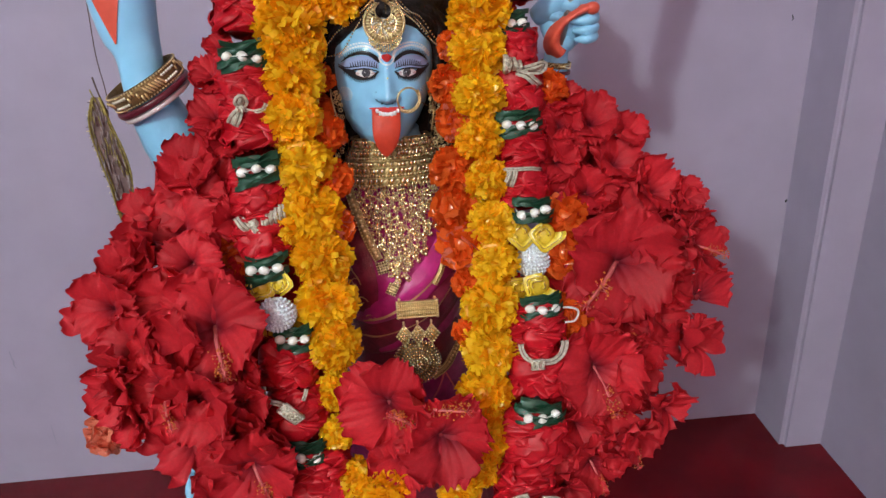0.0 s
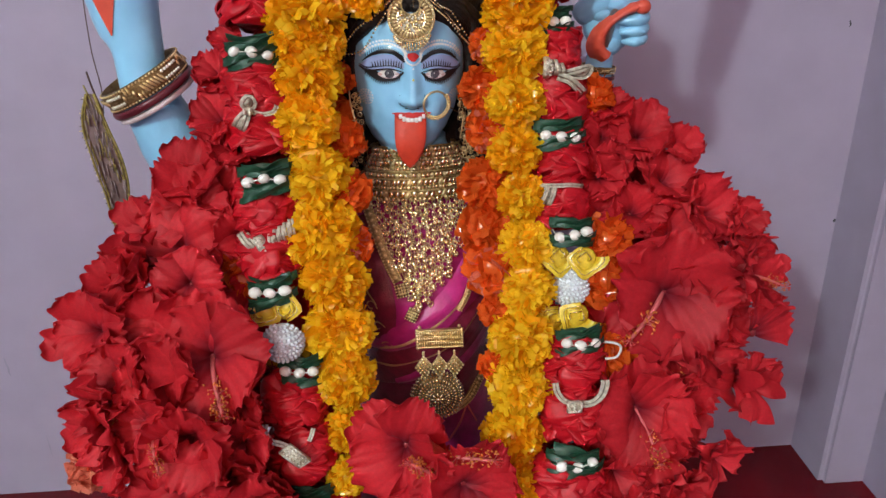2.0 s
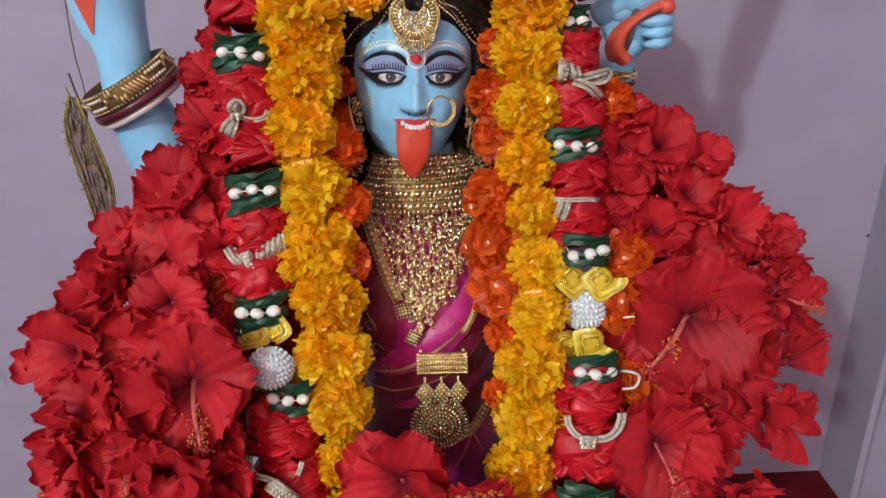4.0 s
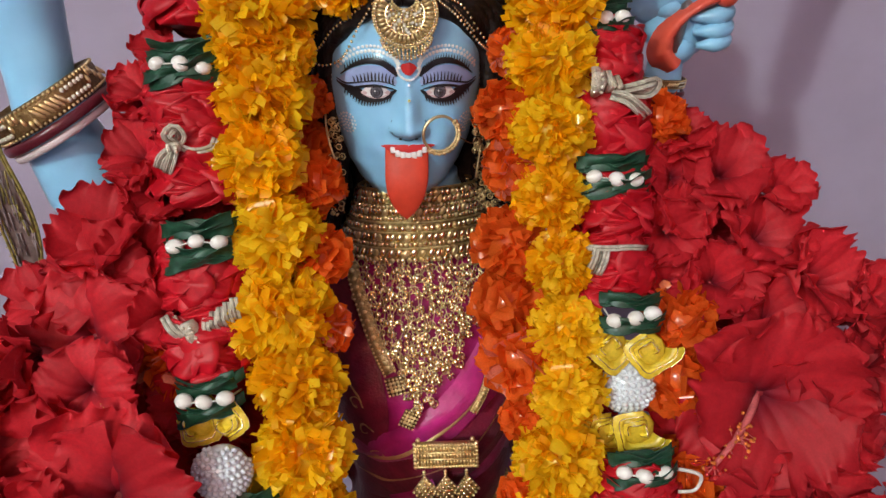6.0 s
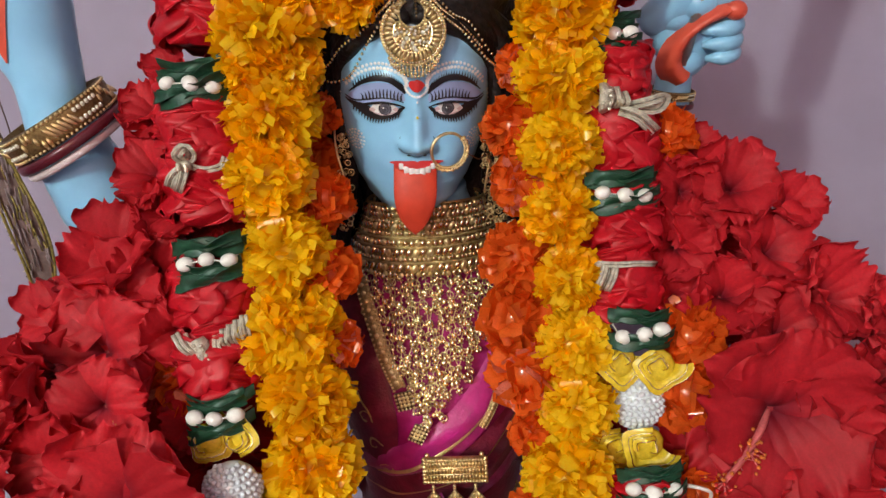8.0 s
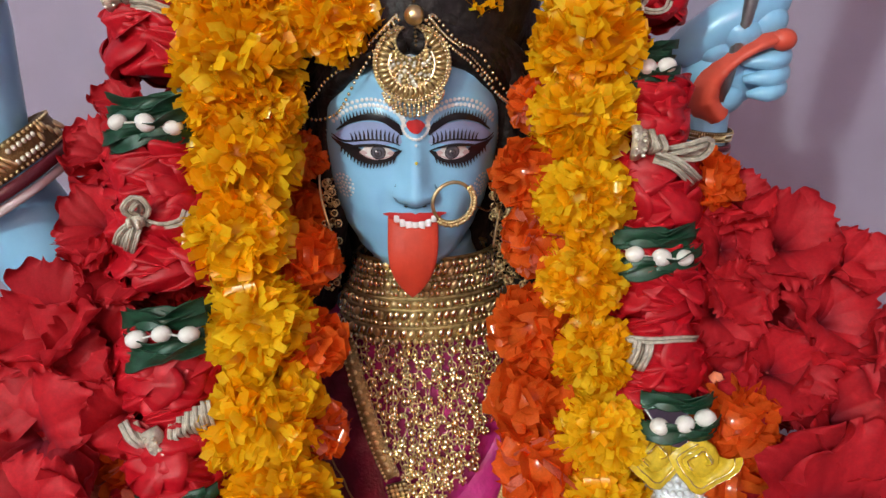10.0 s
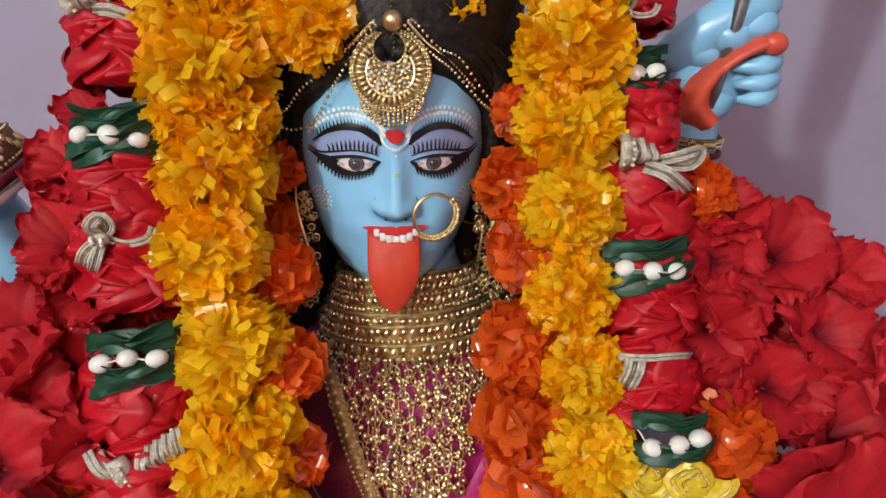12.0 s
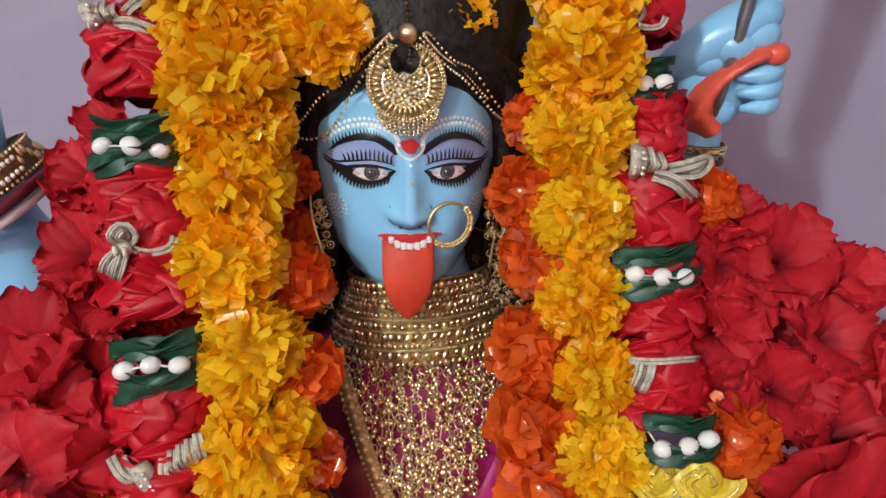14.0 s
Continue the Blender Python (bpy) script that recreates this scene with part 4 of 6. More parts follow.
def orange_flower(x, y, z, r):
    puff("orange_flower", PALES if x < -0.2 and z < 1.36 else ORANGES, x, y, z, r * 1.32, 1.0)


def satin_fan(r, mid, z0, heading, spread, reach, lay):
    """A crumpled lap of satin that opens from a pinch point on a drum of unit radius; its outer hem stands free."""
    sh, rows = Shape(), []
    n, ph, tip, seed = r.uniform(0.6, 1.3), r.uniform(0, 6.28), r.uniform(0.04, 0.18), r.uniform(0, 50)
    for u in (0.0, 0.12, 0.25, 0.38, 0.52, 0.66, 0.78, 0.88, 0.95, 1.0):
        row = []
        for k in range(25):
            v = k / 12 - 1
            way = heading + spread * v
            far = reach * u * (1 - 0.22 * v * v + 0.06 * math.sin(4 * v + ph))
            arc, z = mid + far * math.cos(way), z0 + far * math.sin(way)
            z = z / (1 + abs(z / 1.12) ** 6) ** (1 / 6)
            drum = 0.90 - 0.14 * abs(z) ** 5
            wave = n * math.pi * v + ph + 0.9 * math.sin(2.2 * v + seed)
            ridge = 1 - 4 / math.pi * abs(math.asin(math.sin(wave)))
            crumple = noise.noise(Vector((2.6 * arc, 2.6 * z, seed))) + 0.5 * noise.noise(Vector((6 * arc, 6 * z, seed + 9)))
            lift = 0.03 * lay + tip * u ** 1.6 + 0.130 * ridge * min(1.0, 1.6 * u) + 0.050 * crumple * min(1.0, 2 * u) - (0.5 * tip if u == 1.0 else 0.0)
            row.append(Vector(((drum + lift) * math.sin(arc), -(drum + lift) * math.cos(arc), z)))
        rows.append(row)
    sh.grid(rows, SATIN)
    return sh.mesh("ribbon_fold")


def rose_meshes(seed):
    """Satin gathered round the string: a core and fans of folded ribbon lying over one another, about one unit in radius."""
    r = random.Random(seed)
    core, folds = Shape(), []
    core.tube([(0, 0, -0.86), (0, 0, -0.5), (0, 0, 0.5), (0, 0, 0.86)], [0.66, 0.74, 0.74, 0.66], SATIN, 20)
    for k in range(34):
        mid = 2 * math.pi * (k * 0.569840) + r.uniform(-0.3, 0.3)
        z0 = 0.85 - 1.7 * ((k * 0.754878) % 1.0) + r.uniform(-0.1, 0.1)
        heading = math.pi * (k % 2) + r.uniform(-0.45, 0.45)
        folds.append(satin_fan(r, mid, z0, heading, r.uniform(0.60, 0.95), r.uniform(1.0, 1.5), k % 4))
    return core.mesh("rose_core"), folds


def wound_rose_meshes(seed):
    """A yellow ribbon with gilt rims, wound into a squarish rose that faces +z."""
    r = random.Random(seed)
    core, folds = Shape(), []
    core.ball((0, 0, -0.2), (0.8, 0.8, 0.3), YELLOW, 12, 6)
    ph = r.uniform(0, 6.28)
    for lay, (r0, r1, n) in enumerate(((0.20, 0.50, 14), (0.62, 1.02, 20))):
        sh, rows = Shape(), []
        for i in range(n + 6):
            u = i / (n + 5)
            a = ph + 4.6 * u + 2.6 * lay
            rad = (r0 + (r1 - r0) * u) / (abs(math.cos(a - ph)) ** 5 + abs(math.sin(a - ph)) ** 5) ** 0.2 * r.uniform(0.97, 1.03)
            top = 0.34 - 0.20 * lay + 0.10 * math.sin(3 * a + lay)
            rows.append([Vector((math.cos(a) * rad * w, math.sin(a) * rad * w, z)) for w, z in ((0.62, -0.35), (0.70, top - 0.25), (0.84, top - 0.02), (1.02, top), (1.32, top - 0.16))])
        sh.grid(rows, YELLOW)
        sh.tube([row[3] for row in rows], 0.026, GOLD_PALE, 5)
        sh.tube([row[4] for row in rows], 0.014, GOLD_PALE, 4)
        folds.append(sh.mesh("ribbon_fold"))
    return core.mesh("rose_core"), folds


def ruffle_mesh(seed, mat):
    """Bands of satin ribbon folded flat over one another, two units wide."""
    r = random.Random(seed)
    sh = Shape()
    for lay in range(4):
        z0, slope, half = r.uniform(-0.30, 0.30), r.uniform(-0.30, 0.30), r.uniform(0.20, 0.34)
        a, b = r.uniform(-1.05, -0.75), r.uniform(0.6, 1.05)
        fold, ph = r.uniform(-0.2, 0.5), r.uniform(0, 6)
        rows = []
        for j in range(19):
            v = a + (b - a) * j / 18
            pinch = 1 - 0.55 * bell(v - fold, 0.16)
            row = []
            for c in (-1.0, -0.6, 0.0, 0.6, 1.0):
                yy = -0.62 * math.sqrt(max(0.0, 1.12 - v * v)) + 0.05 * lay + 0.10 * c * math.sin(2.5 * v + ph) - 0.08 * abs(c) * math.cos(4 * v + ph)
                row.append(Vector((v, yy, z0 + slope * v + half * c * pinch + 0.05 * math.sin(6 * v + ph))))
            rows.append(row)
        sh.grid(rows, mat)
        sh.tube([row[-1] for row in rows], 0.022, mat, 4)
        sh.tube([row[0] for row in rows], 0.022, mat, 4)
    return sh.mesh("ribbon_leaf")


def braid(sh, path, half, mat, n=16):
    """A flat braid of five cords side by side along a path."""
    pts = curve(path, n)
    rows = []
    for i, p in enumerate(pts):
        d = (pts[min(i + 1, n - 1)] - pts[max(i - 1, 0)]).normalized()
        s = d.cross(Vector((0, -1, 0)))
        s = s.normalized() if s.length > 0.05 else Vector((0, 0, 1))
        rows.append([p + s * (half * c) for c in (-0.8, -0.4, 0, 0.4, 0.8)])
    for k in range(5):
        sh.tube([row[k] for row in rows], half * (0.25 if k != 2 else 0.13), mat if k != 2 else SILVER_DARK, 5)


def bow_meshes(style):
    """A bow of silver braid: its knot, and the loops and tails round it."""
    if style == "small":
        knot = [(-0.05, -0.62, 0.10), (0.0, -0.70, 0.05), (0.02, -0.70, -0.05), (0.0, -0.62, -0.12)]
        pieces = (
            ("loop", 0.15, 12, [(0, -0.6, 0.05), (-0.15, -0.85, 0.35), (0.0, -0.75, 0.62), (0.16, -0.65, 0.35), (0, -0.6, 0.05)]),
            ("tail", 0.15, 9, [(0, -0.6, -0.05), (-0.25, -0.75, -0.35), (-0.40, -0.62, -0.80)]),
            ("tail", 0.13, 9, [(0, -0.6, -0.05), (-0.02, -0.78, -0.40), (-0.15, -0.66, -0.90)]),
            ("tail", 0.10, 12, [(0.05, -0.6, 0.0), (0.5, -0.62, -0.05), (0.9, -0.50, 0.10), (1.0, -0.45, 0.40)]),
        )
    elif style == "strap":
        knot = [(-0.90, -0.62, 0.10), (-0.84, -0.72, 0.12), (-0.76, -0.72, 0.12), (-0.70, -0.62, 0.10)]
        pieces = (
            ("tail", 0.27, 8, [(-0.48, -0.72, 0.12), (-0.52, -0.84, -0.25), (-0.60, -0.78, -0.80)]),
            ("strip", 0.11, 10, [(-0.85, -0.66, 0.10), (-0.3, -0.82, 0.22), (0.35, -0.76, 0.30), (0.95, -0.50, 0.20)]),
        )
    elif style == "pleated":
        knot = [(-0.36, -0.78, 0.14), (-0.27, -0.84, -0.05), (-0.16, -0.84, -0.38), (-0.08, -0.76, -0.60)]
        pieces = tuple(("tail", 0.15, 8, [(-1.12 + 0.24 * i, -0.50, 0.14 - 0.04 * i), (-0.84 + 0.22 * i, -0.74, -0.22), (-0.55 + 0.18 * i, -0.66, -0.60)]) for i in range(2))
        pieces += tuple(("pleat", 0.12, 8, [(0.12 + 0.21 * i, -0.50, 0.16 + 0.17 * i), (0.17 + 0.21 * i, -0.80 + 0.05 * i, -0.14 + 0.16 * i), (0.24 + 0.20 * i, -0.58, -0.52 + 0.15 * i)]) for i in range(5))
    else:
        knot = [(-0.86, -0.60, 0.66), (-0.80, -0.76, 0.48), (-0.76, -0.76, 0.10), (-0.74, -0.62, -0.14)]
        pieces = (
            ("pleat", 0.17, 10, [(-0.56, -0.5, 0.60), (-0.52, -0.80, 0.32), (-0.50, -0.6, -0.04)]),
            ("pleat", 0.15, 10, [(-0.28, -0.5, 0.48), (-0.24, -0.86, 0.26), (-0.24, -0.6, 0.00)]),
            ("loop", 0.15, 14, [(-0.05, -0.62, 0.08), (0.40, -0.82, 0.34), (0.86, -0.66, 0.50), (0.92, -0.60, 0.30), (0.74, -0.60, 0.05), (0.3, -0.58, 0.0)]),
            ("tail", 0.19, 10, [(-0.30, -0.66, -0.06), (0.15, -0.82, -0.14), (0.50, -0.78, -0.38), (0.84, -0.62, -0.66)]),
        )
    out = []
    for name, half, n, path in pieces:
        sh = Shape()
        braid(sh, path, half, SILVER, n)
        out.append((name, sh.mesh(name)))
    sh = Shape()
    sh.tube(knot, [0.15, 0.20, 0.20, 0.15] if style == "small" else [0.08, 0.10, 0.10, 0.08] if style == "strap" else [0.20, 0.25, 0.25, 0.20], SILVER, 10, 0.6)
    stones = [q + Vector((dx, -0.17, 0.0)) for q in (curve(knot, 6)[1:-1] if style != "strap" else []) for dx in (-0.10, 0.10)]
    return sh.mesh("bow"), out, stones


def buckle_meshes(style):
    """A stone-set silver plate, its braid straps and the places of its stones: a tag, a small clasp, or a clasp under an arch of braid."""
    if style == "tag":
        paths = ((0.15, [(-1.0, -0.35, 0.55), (-0.92, -0.58, 0.28), (-0.62, -0.74, 0.06), (-0.20, -0.82, 0.06), (0.10, -0.84, -0.06)]), (0.09, [(0.92, -0.40, 0.75), (0.90, -0.52, 0.50), (0.84, -0.60, 0.20)]))
        at, t, wide, high = Vector((0.40, -0.95, -0.32)), Euler((0, 0.66, 0)).to_matrix(), 1.10, 0.60
    elif style == "clasp":
        paths = ((0.12, [(-1.0, -0.40, 0.30), (-0.92, -0.58, 0.00), (-0.70, -0.74, -0.25), (-0.42, -0.82, -0.34)]), (0.17, [(-0.05, -0.84, -0.34), (0.40, -0.82, -0.28), (0.78, -0.66, -0.02), (0.92, -0.50, 0.40), (0.90, -0.42, 0.62)]))
        at, t, wide, high = Vector((-0.28, -0.95, -0.36)), Euler((0, -0.12, 0)).to_matrix(), 0.52, 0.50
    else:
        paths = ((0.16, [(-1.15, -0.40, -0.60), (-1.00, -0.60, -0.15), (-0.72, -0.76, 0.20), (-0.42, -0.82, 0.34)]), (0.17, [(0.10, -0.84, 0.16), (0.42, -0.82, 0.12), (0.74, -0.66, -0.10), (0.92, -0.50, -0.45), (0.96, -0.42, -0.90)]))
        at, t, wide, high = Vector((-0.30, -0.95, -0.25)), Euler((0, 1.45, 0)).to_matrix(), 1.00, 0.48
    straps = []
    for half, path in paths:
        sh = Shape()
        braid(sh, path, half, SILVER, 14)
        straps.append(sh.mesh("strap"))
    sh = Shape()
    sh.box(at, (wide, 0.13, high), SILVER, t)
    for e in (-1, 1):
        sh.tube([at + t @ Vector((-wide / 2, -0.06, e * high / 2)), at + t @ Vector((wide / 2, -0.06, e * high / 2))], 0.05, SILVER, 6)
        sh.tube([at + t @ Vector((e * wide / 2, -0.06, -high / 2)), at + t @ Vector((e * wide / 2, -0.06, high / 2))], 0.05, SILVER, 6)
    cols = max(3, round(wide / 0.17))
    stones = [at + t @ Vector((wide * 0.78 * (i / (cols - 1) - 0.5), -0.08, high * 0.30 * (j - 1))) for i in range(cols) for j in range(3)]
    return sh.mesh("buckle"), straps, stones


def gem_mesh():
    sh = Shape()
    sh.ball((0, 0, 0), 0.060, STONE, 8, 5)
    return sh.mesh("stone")


def bead_mesh():
    sh = Shape()
    sh.ball((0, 0, 0), (1.12, 1.0, 0.95), BEAD, 14, 10)
    return sh.mesh("bead")


def pearls_mesh():
    sh, spots = Shape(), []
    sh.ball((0, 0, 0), (0.86, 0.80, 0.86), PEARL, 16, 10)
    for i in range(11):
        a = math.pi * (0.10 + 0.80 * i / 10)
        cnt = max(8, int(28 * math.sin(a)))
        for k in range(cnt):
            b = 2 * math.pi * k / cnt
            if math.sin(b) < 0.25:
                spots.append((0.88 * math.sin(a) * math.cos(b), 0.82 * math.sin(a) * math.sin(b), 0.90 * math.cos(a)))
    one = Shape()
    one.ball((0, 0, 0), 0.092, PEARL, 10, 7)
    return sh.mesh("pearl_ball"), one.mesh("pearl"), spots


ROSES = [rose_meshes(i) for i in range(5)]
YELLOWS = [wound_rose_meshes(60 + i) for i in range(3)]
LEAVES = [ruffle_mesh(i, GREEN) for i in range(5)]
BOWS = {k: bow_meshes(k) for k in ("small", "pleated", "bow", "strap")}
BUCKLES = {style: buckle_meshes(style) for style in ("tag", "clasp", "arch")}
GEM_MESH = gem_mesh()
BEAD_MESH, PEARL_MESH = bead_mesh(), pearls_mesh()


def ornament(kind, x, y, z, r):
    """One piece of a satin rose garland."""
    at = Matrix.Translation((x, y, z))
    roll = Matrix.Rotation(radians(PICK.uniform(-9, 9)), 4, "Y")
    if kind in ("rose", "yellow"):
        if kind == "rose":
            m = at @ Matrix.Rotation(radians(PICK.uniform(-7, 7)), 4, "Y") @ Matrix.Rotation(radians(-22), 4, "X") @ Matrix.Diagonal((r * 1.08, r * 0.92, r * 0.96, 1)) @ Matrix.Rotation(PICK.uniform(0, 6.28), 4, "Z")
        else:
            turn = 0.5 * math.degrees(math.atan2(x, 0.6))
            m = facing(x, y, z, turn + PICK.uniform(-12, 12), PICK.uniform(5, 30), PICK.uniform(0, 360), r * 1.08) @ Matrix.Translation((0, 0, 0.25))
        core, folds = PICK.choice(ROSES if kind == "rose" else YELLOWS)
        rose = part("satin_rose" if kind == "rose" else "yellow_rose", core, GARLAND, m, "" if kind == "rose" else "yellow ribbon rose with gilt edges")
        for me in folds:
            part("ribbon_fold", me, rose)
    elif kind == "beads":
        for dy, dz in ((-0.011, 0.0070), (-0.018, -0.0058)):
            part("ribbon_leaf", PICK.choice(LEAVES), GARLAND, Matrix.Translation((x, y + dy, z + dz)) @ roll @ Matrix.Diagonal((r * 1.04, r, r * 0.62, 1)), "dark green satin")
        tilt = PICK.uniform(-0.14, 0.14)
        spots = []
        for u in (-0.60, 0.0, 0.58):
            u += PICK.uniform(-0.05, 0.05)
            spots.append((x + r * u, y - 0.45 * r - 0.0138 - 0.25 * r * (1 - u * u), z + tilt * r * u + PICK.uniform(-0.0028, 0.0028)))
        sh = Shape()
        ends = [(x - 0.85 * r, y - 0.40 * r - 0.004, z + PICK.uniform(-0.004, 0.004)), (x + 0.85 * r, y - 0.40 * r - 0.004, z + PICK.uniform(-0.004, 0.004))]
        sh.tube(curve([ends[0]] + spots + [ends[1]], 15), 0.0006, THREAD, 5)
        part("string", sh.mesh("string"), GARLAND)
        for spot in spots:
            s = PICK.uniform(0.0042, 0.0050)
            part("bead", BEAD_MESH, GARLAND, Matrix.Translation(spot) @ Matrix.Rotation(PICK.uniform(-0.5, 0.5), 4, "Y") @ Matrix.Rotation(PICK.uniform(-0.7, 0.7), 4, "Z") @ Matrix.Diagonal((s * PICK.uniform(0.98, 1.10), s, s * PICK.uniform(0.94, 1.04), 1)), "white oval bead")
    elif kind in BOWS:
        knot, pieces, stones = BOWS[kind]
        bow = part("bow", knot, GARLAND, at @ Matrix.Translation((0, -0.012, 0)) @ Matrix.Rotation(radians(PICK.uniform(-14, 14)), 4, "Y") @ Matrix.Diagonal((r * 0.9, r, r * 0.78, 1)), "silver braid bow with small clear stones")
        for name, me in pieces:
            part(name, me, bow)
        for spot in stones:
            part("stone", GEM_MESH, bow, Matrix.Translation(spot))
    elif kind in BUCKLES:
        plate_mesh, straps, stones = BUCKLES[kind]
        buckle = part("buckle", plate_mesh, GARLAND, at @ Matrix.Translation((0, -0.017, 0)) @ Matrix.Rotation(radians(PICK.uniform(-14, 14)), 4, "Y") @ Matrix.Diagonal((r * 0.9, r, r * 0.8, 1)), "silver plate set with clear stones")
        for me in straps:
            part("strap", me, buckle)
        for spot in stones:
            part("stone", GEM_MESH, buckle, Matrix.Translation(spot))
    elif kind == "pearl":
        ball = part("pearl_ball", PEARL_MESH[0], GARLAND, at @ Matrix.Diagonal((r * 1.05, r * 1.05, r * 1.04, 1)), "ball covered in rows of pearl beads")
        for spot in PEARL_MESH[2]:
            part("pearl", PEARL_MESH[1], ball, Matrix.Translation(spot))


# ---- jewellery ----
choker = thing("choker", "wide gold choker with rows of beads round the painted neck", "necklace")


def collar(u, a, lift=0.0):
    """A point on the choker: u from top to bottom, a round the neck."""
    rx, ry, z = 0.0430 + 0.0190 * u, 0.0405 + 0.0160 * u, 1.5240 - 0.048 * u
    dip = 0.004 * math.cos(a) - 0.004
    return Vector(((rx + lift) * math.sin(a), 0.803 - (ry + lift) * math.cos(a), z + dip * 2.0))


sh = Shape()
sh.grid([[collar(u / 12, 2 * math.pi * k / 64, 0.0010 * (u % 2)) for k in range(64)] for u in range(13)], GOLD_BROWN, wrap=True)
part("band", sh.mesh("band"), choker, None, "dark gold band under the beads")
pick = random.Random(8)
for u, size, n, style in ((0.0, 0.0012, 0, "rope"), (0.07, 0.0023, 66, "bead"), (0.16, 0.0023, 78, "leaf"), (0.24, 0.0011, 110, "bead"), (0.32, 0.0026, 74, "leaf"), (0.41, 0.0013, 104, "bead"), (0.47, 0.0010, 0, "rope"), (0.54, 0.0020, 80, "bead"), (0.61, 0.0010, 0, "rope"), (0.68, 0.0028, 70, "leaf"), (0.77, 0.0013, 108, "bead"), (0.83, 0.0011, 0, "rope"), (0.90, 0.0030, 66, "leaf"), (0.99, 0.0016, 92, "bead")):
    sh = Shape()
    if style == "rope":
        sh.tube([collar(u, 2 * math.pi * k / 72, 0.0012) for k in range(73)], size * 0.8, GOLD_DULL, 6)
    for k in range(n):
        a = 2 * math.pi * (k + 0.5 + pick.uniform(-0.12, 0.12)) / n
        c = collar(u + pick.uniform(-0.008, 0.008), a, 0.0015)
        tip = Euler((pick.uniform(-0.35, 0.35), 0.55 if style == "leaf" else pick.uniform(-0.3, 0.3), a + pick.uniform(-0.3, 0.3))).to_matrix()
        if style == "bead":
            sh.ball(c, (size * 1.1, size, size * 1.2), GOLD_PALE if k % 3 else GOLD, 8, 6, tip)
        else:
            sh.ball(c, (size * 0.82, size * 0.60, size * 1.25), GOLD_PALE if k % 4 else GOLD, 8, 6, tip)
    part("beaded_rim", sh.mesh("beaded_rim"), choker)

bib = thing("bib_necklace", "fringe of small gold beads hanging over the magenta cloth", "necklace")
r = random.Random(4)
for k in range(22):
    x0 = -0.0475 + 0.0935 * k / 21
    low = 1.384 + abs(x0 + 0.004) * (1.55 if x0 < -0.004 else 1.05) + r.uniform(-0.004, 0.004)
    sh = Shape()
    z = 1.476 - 0.10 * x0 * x0 / 0.05 - 0.002 * (k % 2)
    last = None
    while z > low:
        x = x0 * (1 - 0.22 * (1.476 - z) / 0.09) + r.uniform(-0.0026, 0.0026)
        p = chest(x, z, 0.0072 + r.uniform(-0.001, 0.0022))
        if r.random() < 0.60:
            # small filigree ring with a bead on it
            q, tip = r.uniform(0.0018, 0.0032), Euler((r.uniform(-0.5, 0.5), 0, r.uniform(-0.6, 0.6))).to_matrix()
            sh.tube([p + tip @ Vector((q * math.cos(a), 0, q * math.sin(a))) for a in [2 * math.pi * i / 9 for i in range(10)]], 0.00055, GOLD, 4)
            for i in range(r.choice((2, 3, 3))):
                a = r.uniform(0, 6.28)
                sh.ball(p + tip @ Vector((q * math.cos(a), -0.0006, q * math.sin(a))), r.uniform(0.0012, 0.0024), GOLD_PALE, 7, 5)
        else:
            sh.ball(p, r.uniform(0.0015, 0.0026), GOLD_PALE, 8, 6)
            for a in (0.6, 2.2, 3.9, 5.4):
                sh.ball(p + Vector((0.0023 * math.cos(a), 0.0004, 0.0023 * math.sin(a))), 0.0008, GOLD, 5, 4)
        if last:
            sh.tube([last, p], 0.0005, GOLD, 4)
        last = p
        z -= r.uniform(0.0036, 0.0060)
    if last:
        sh.ball(last + Vector((0, -0.0004, -0.0022)), (0.0010, 0.0010, 0.0020), GOLD_PALE, 6, 5)
    part("bead_chain", sh.mesh("bead_chain"), bib)

STRAP, LINK1, LINK2 = [(-0.050, 1.470), (-0.041, 1.449), (-0.031, 1.428), (-0.0225, 1.412)], (-0.0195, 1.4065), (-0.0110, 1.3850)
haar = thing("long_necklace", "long gold necklace with bar, three lozenges and round medallion", "necklace")


def plate(points, half, mat, lift, thick=0.0022, dots=True):
    """A flat ornate strap over the chest with beads along both rims."""
    pts = curve([chest(x, z, lift) for x, z in points], 16)
    sh = Shape()
    rows, rims = [], ([], [])
    for i, p in enumerate(pts):
        d = (pts[min(i + 1, 15)] - pts[max(i - 1, 0)]).normalized()
        s = d.cross(Vector((0, -1, 0))).normalized()
        n = s.cross(d)
        n = n if n.y < 0 else -n
        rows.append([p + s * half, p + s * half + n * thick, p - s * half + n * thick, p - s * half])
        rims[0].append(p + s * half * 0.85 + n * thick)
        rims[1].append(p - s * half * 0.85 + n * thick)
    sh.grid(rows, GOLD_DULL, wrap=True, cap=True)
    for rim in rims:
        for q in curve(rim, 26):
            sh.ball(q, half * 0.22, mat, 6, 4)
    for i in range(15):
        q = (Vector(rims[0][i]) + Vector(rims[1][i])) / 2
        sh.ball(q, (half * 0.42, half * 0.3, half * 0.42), mat, 7, 5)
    return sh


part("strap", plate(STRAP, 0.0048, GOLD, 0.010).mesh("strap"), haar)
part("strap", plate([(0.033, 1.383), (0.042, 1.398), (0.050, 1.420)], 0.0028, GOLD, 0.011).mesh("strap"), haar)


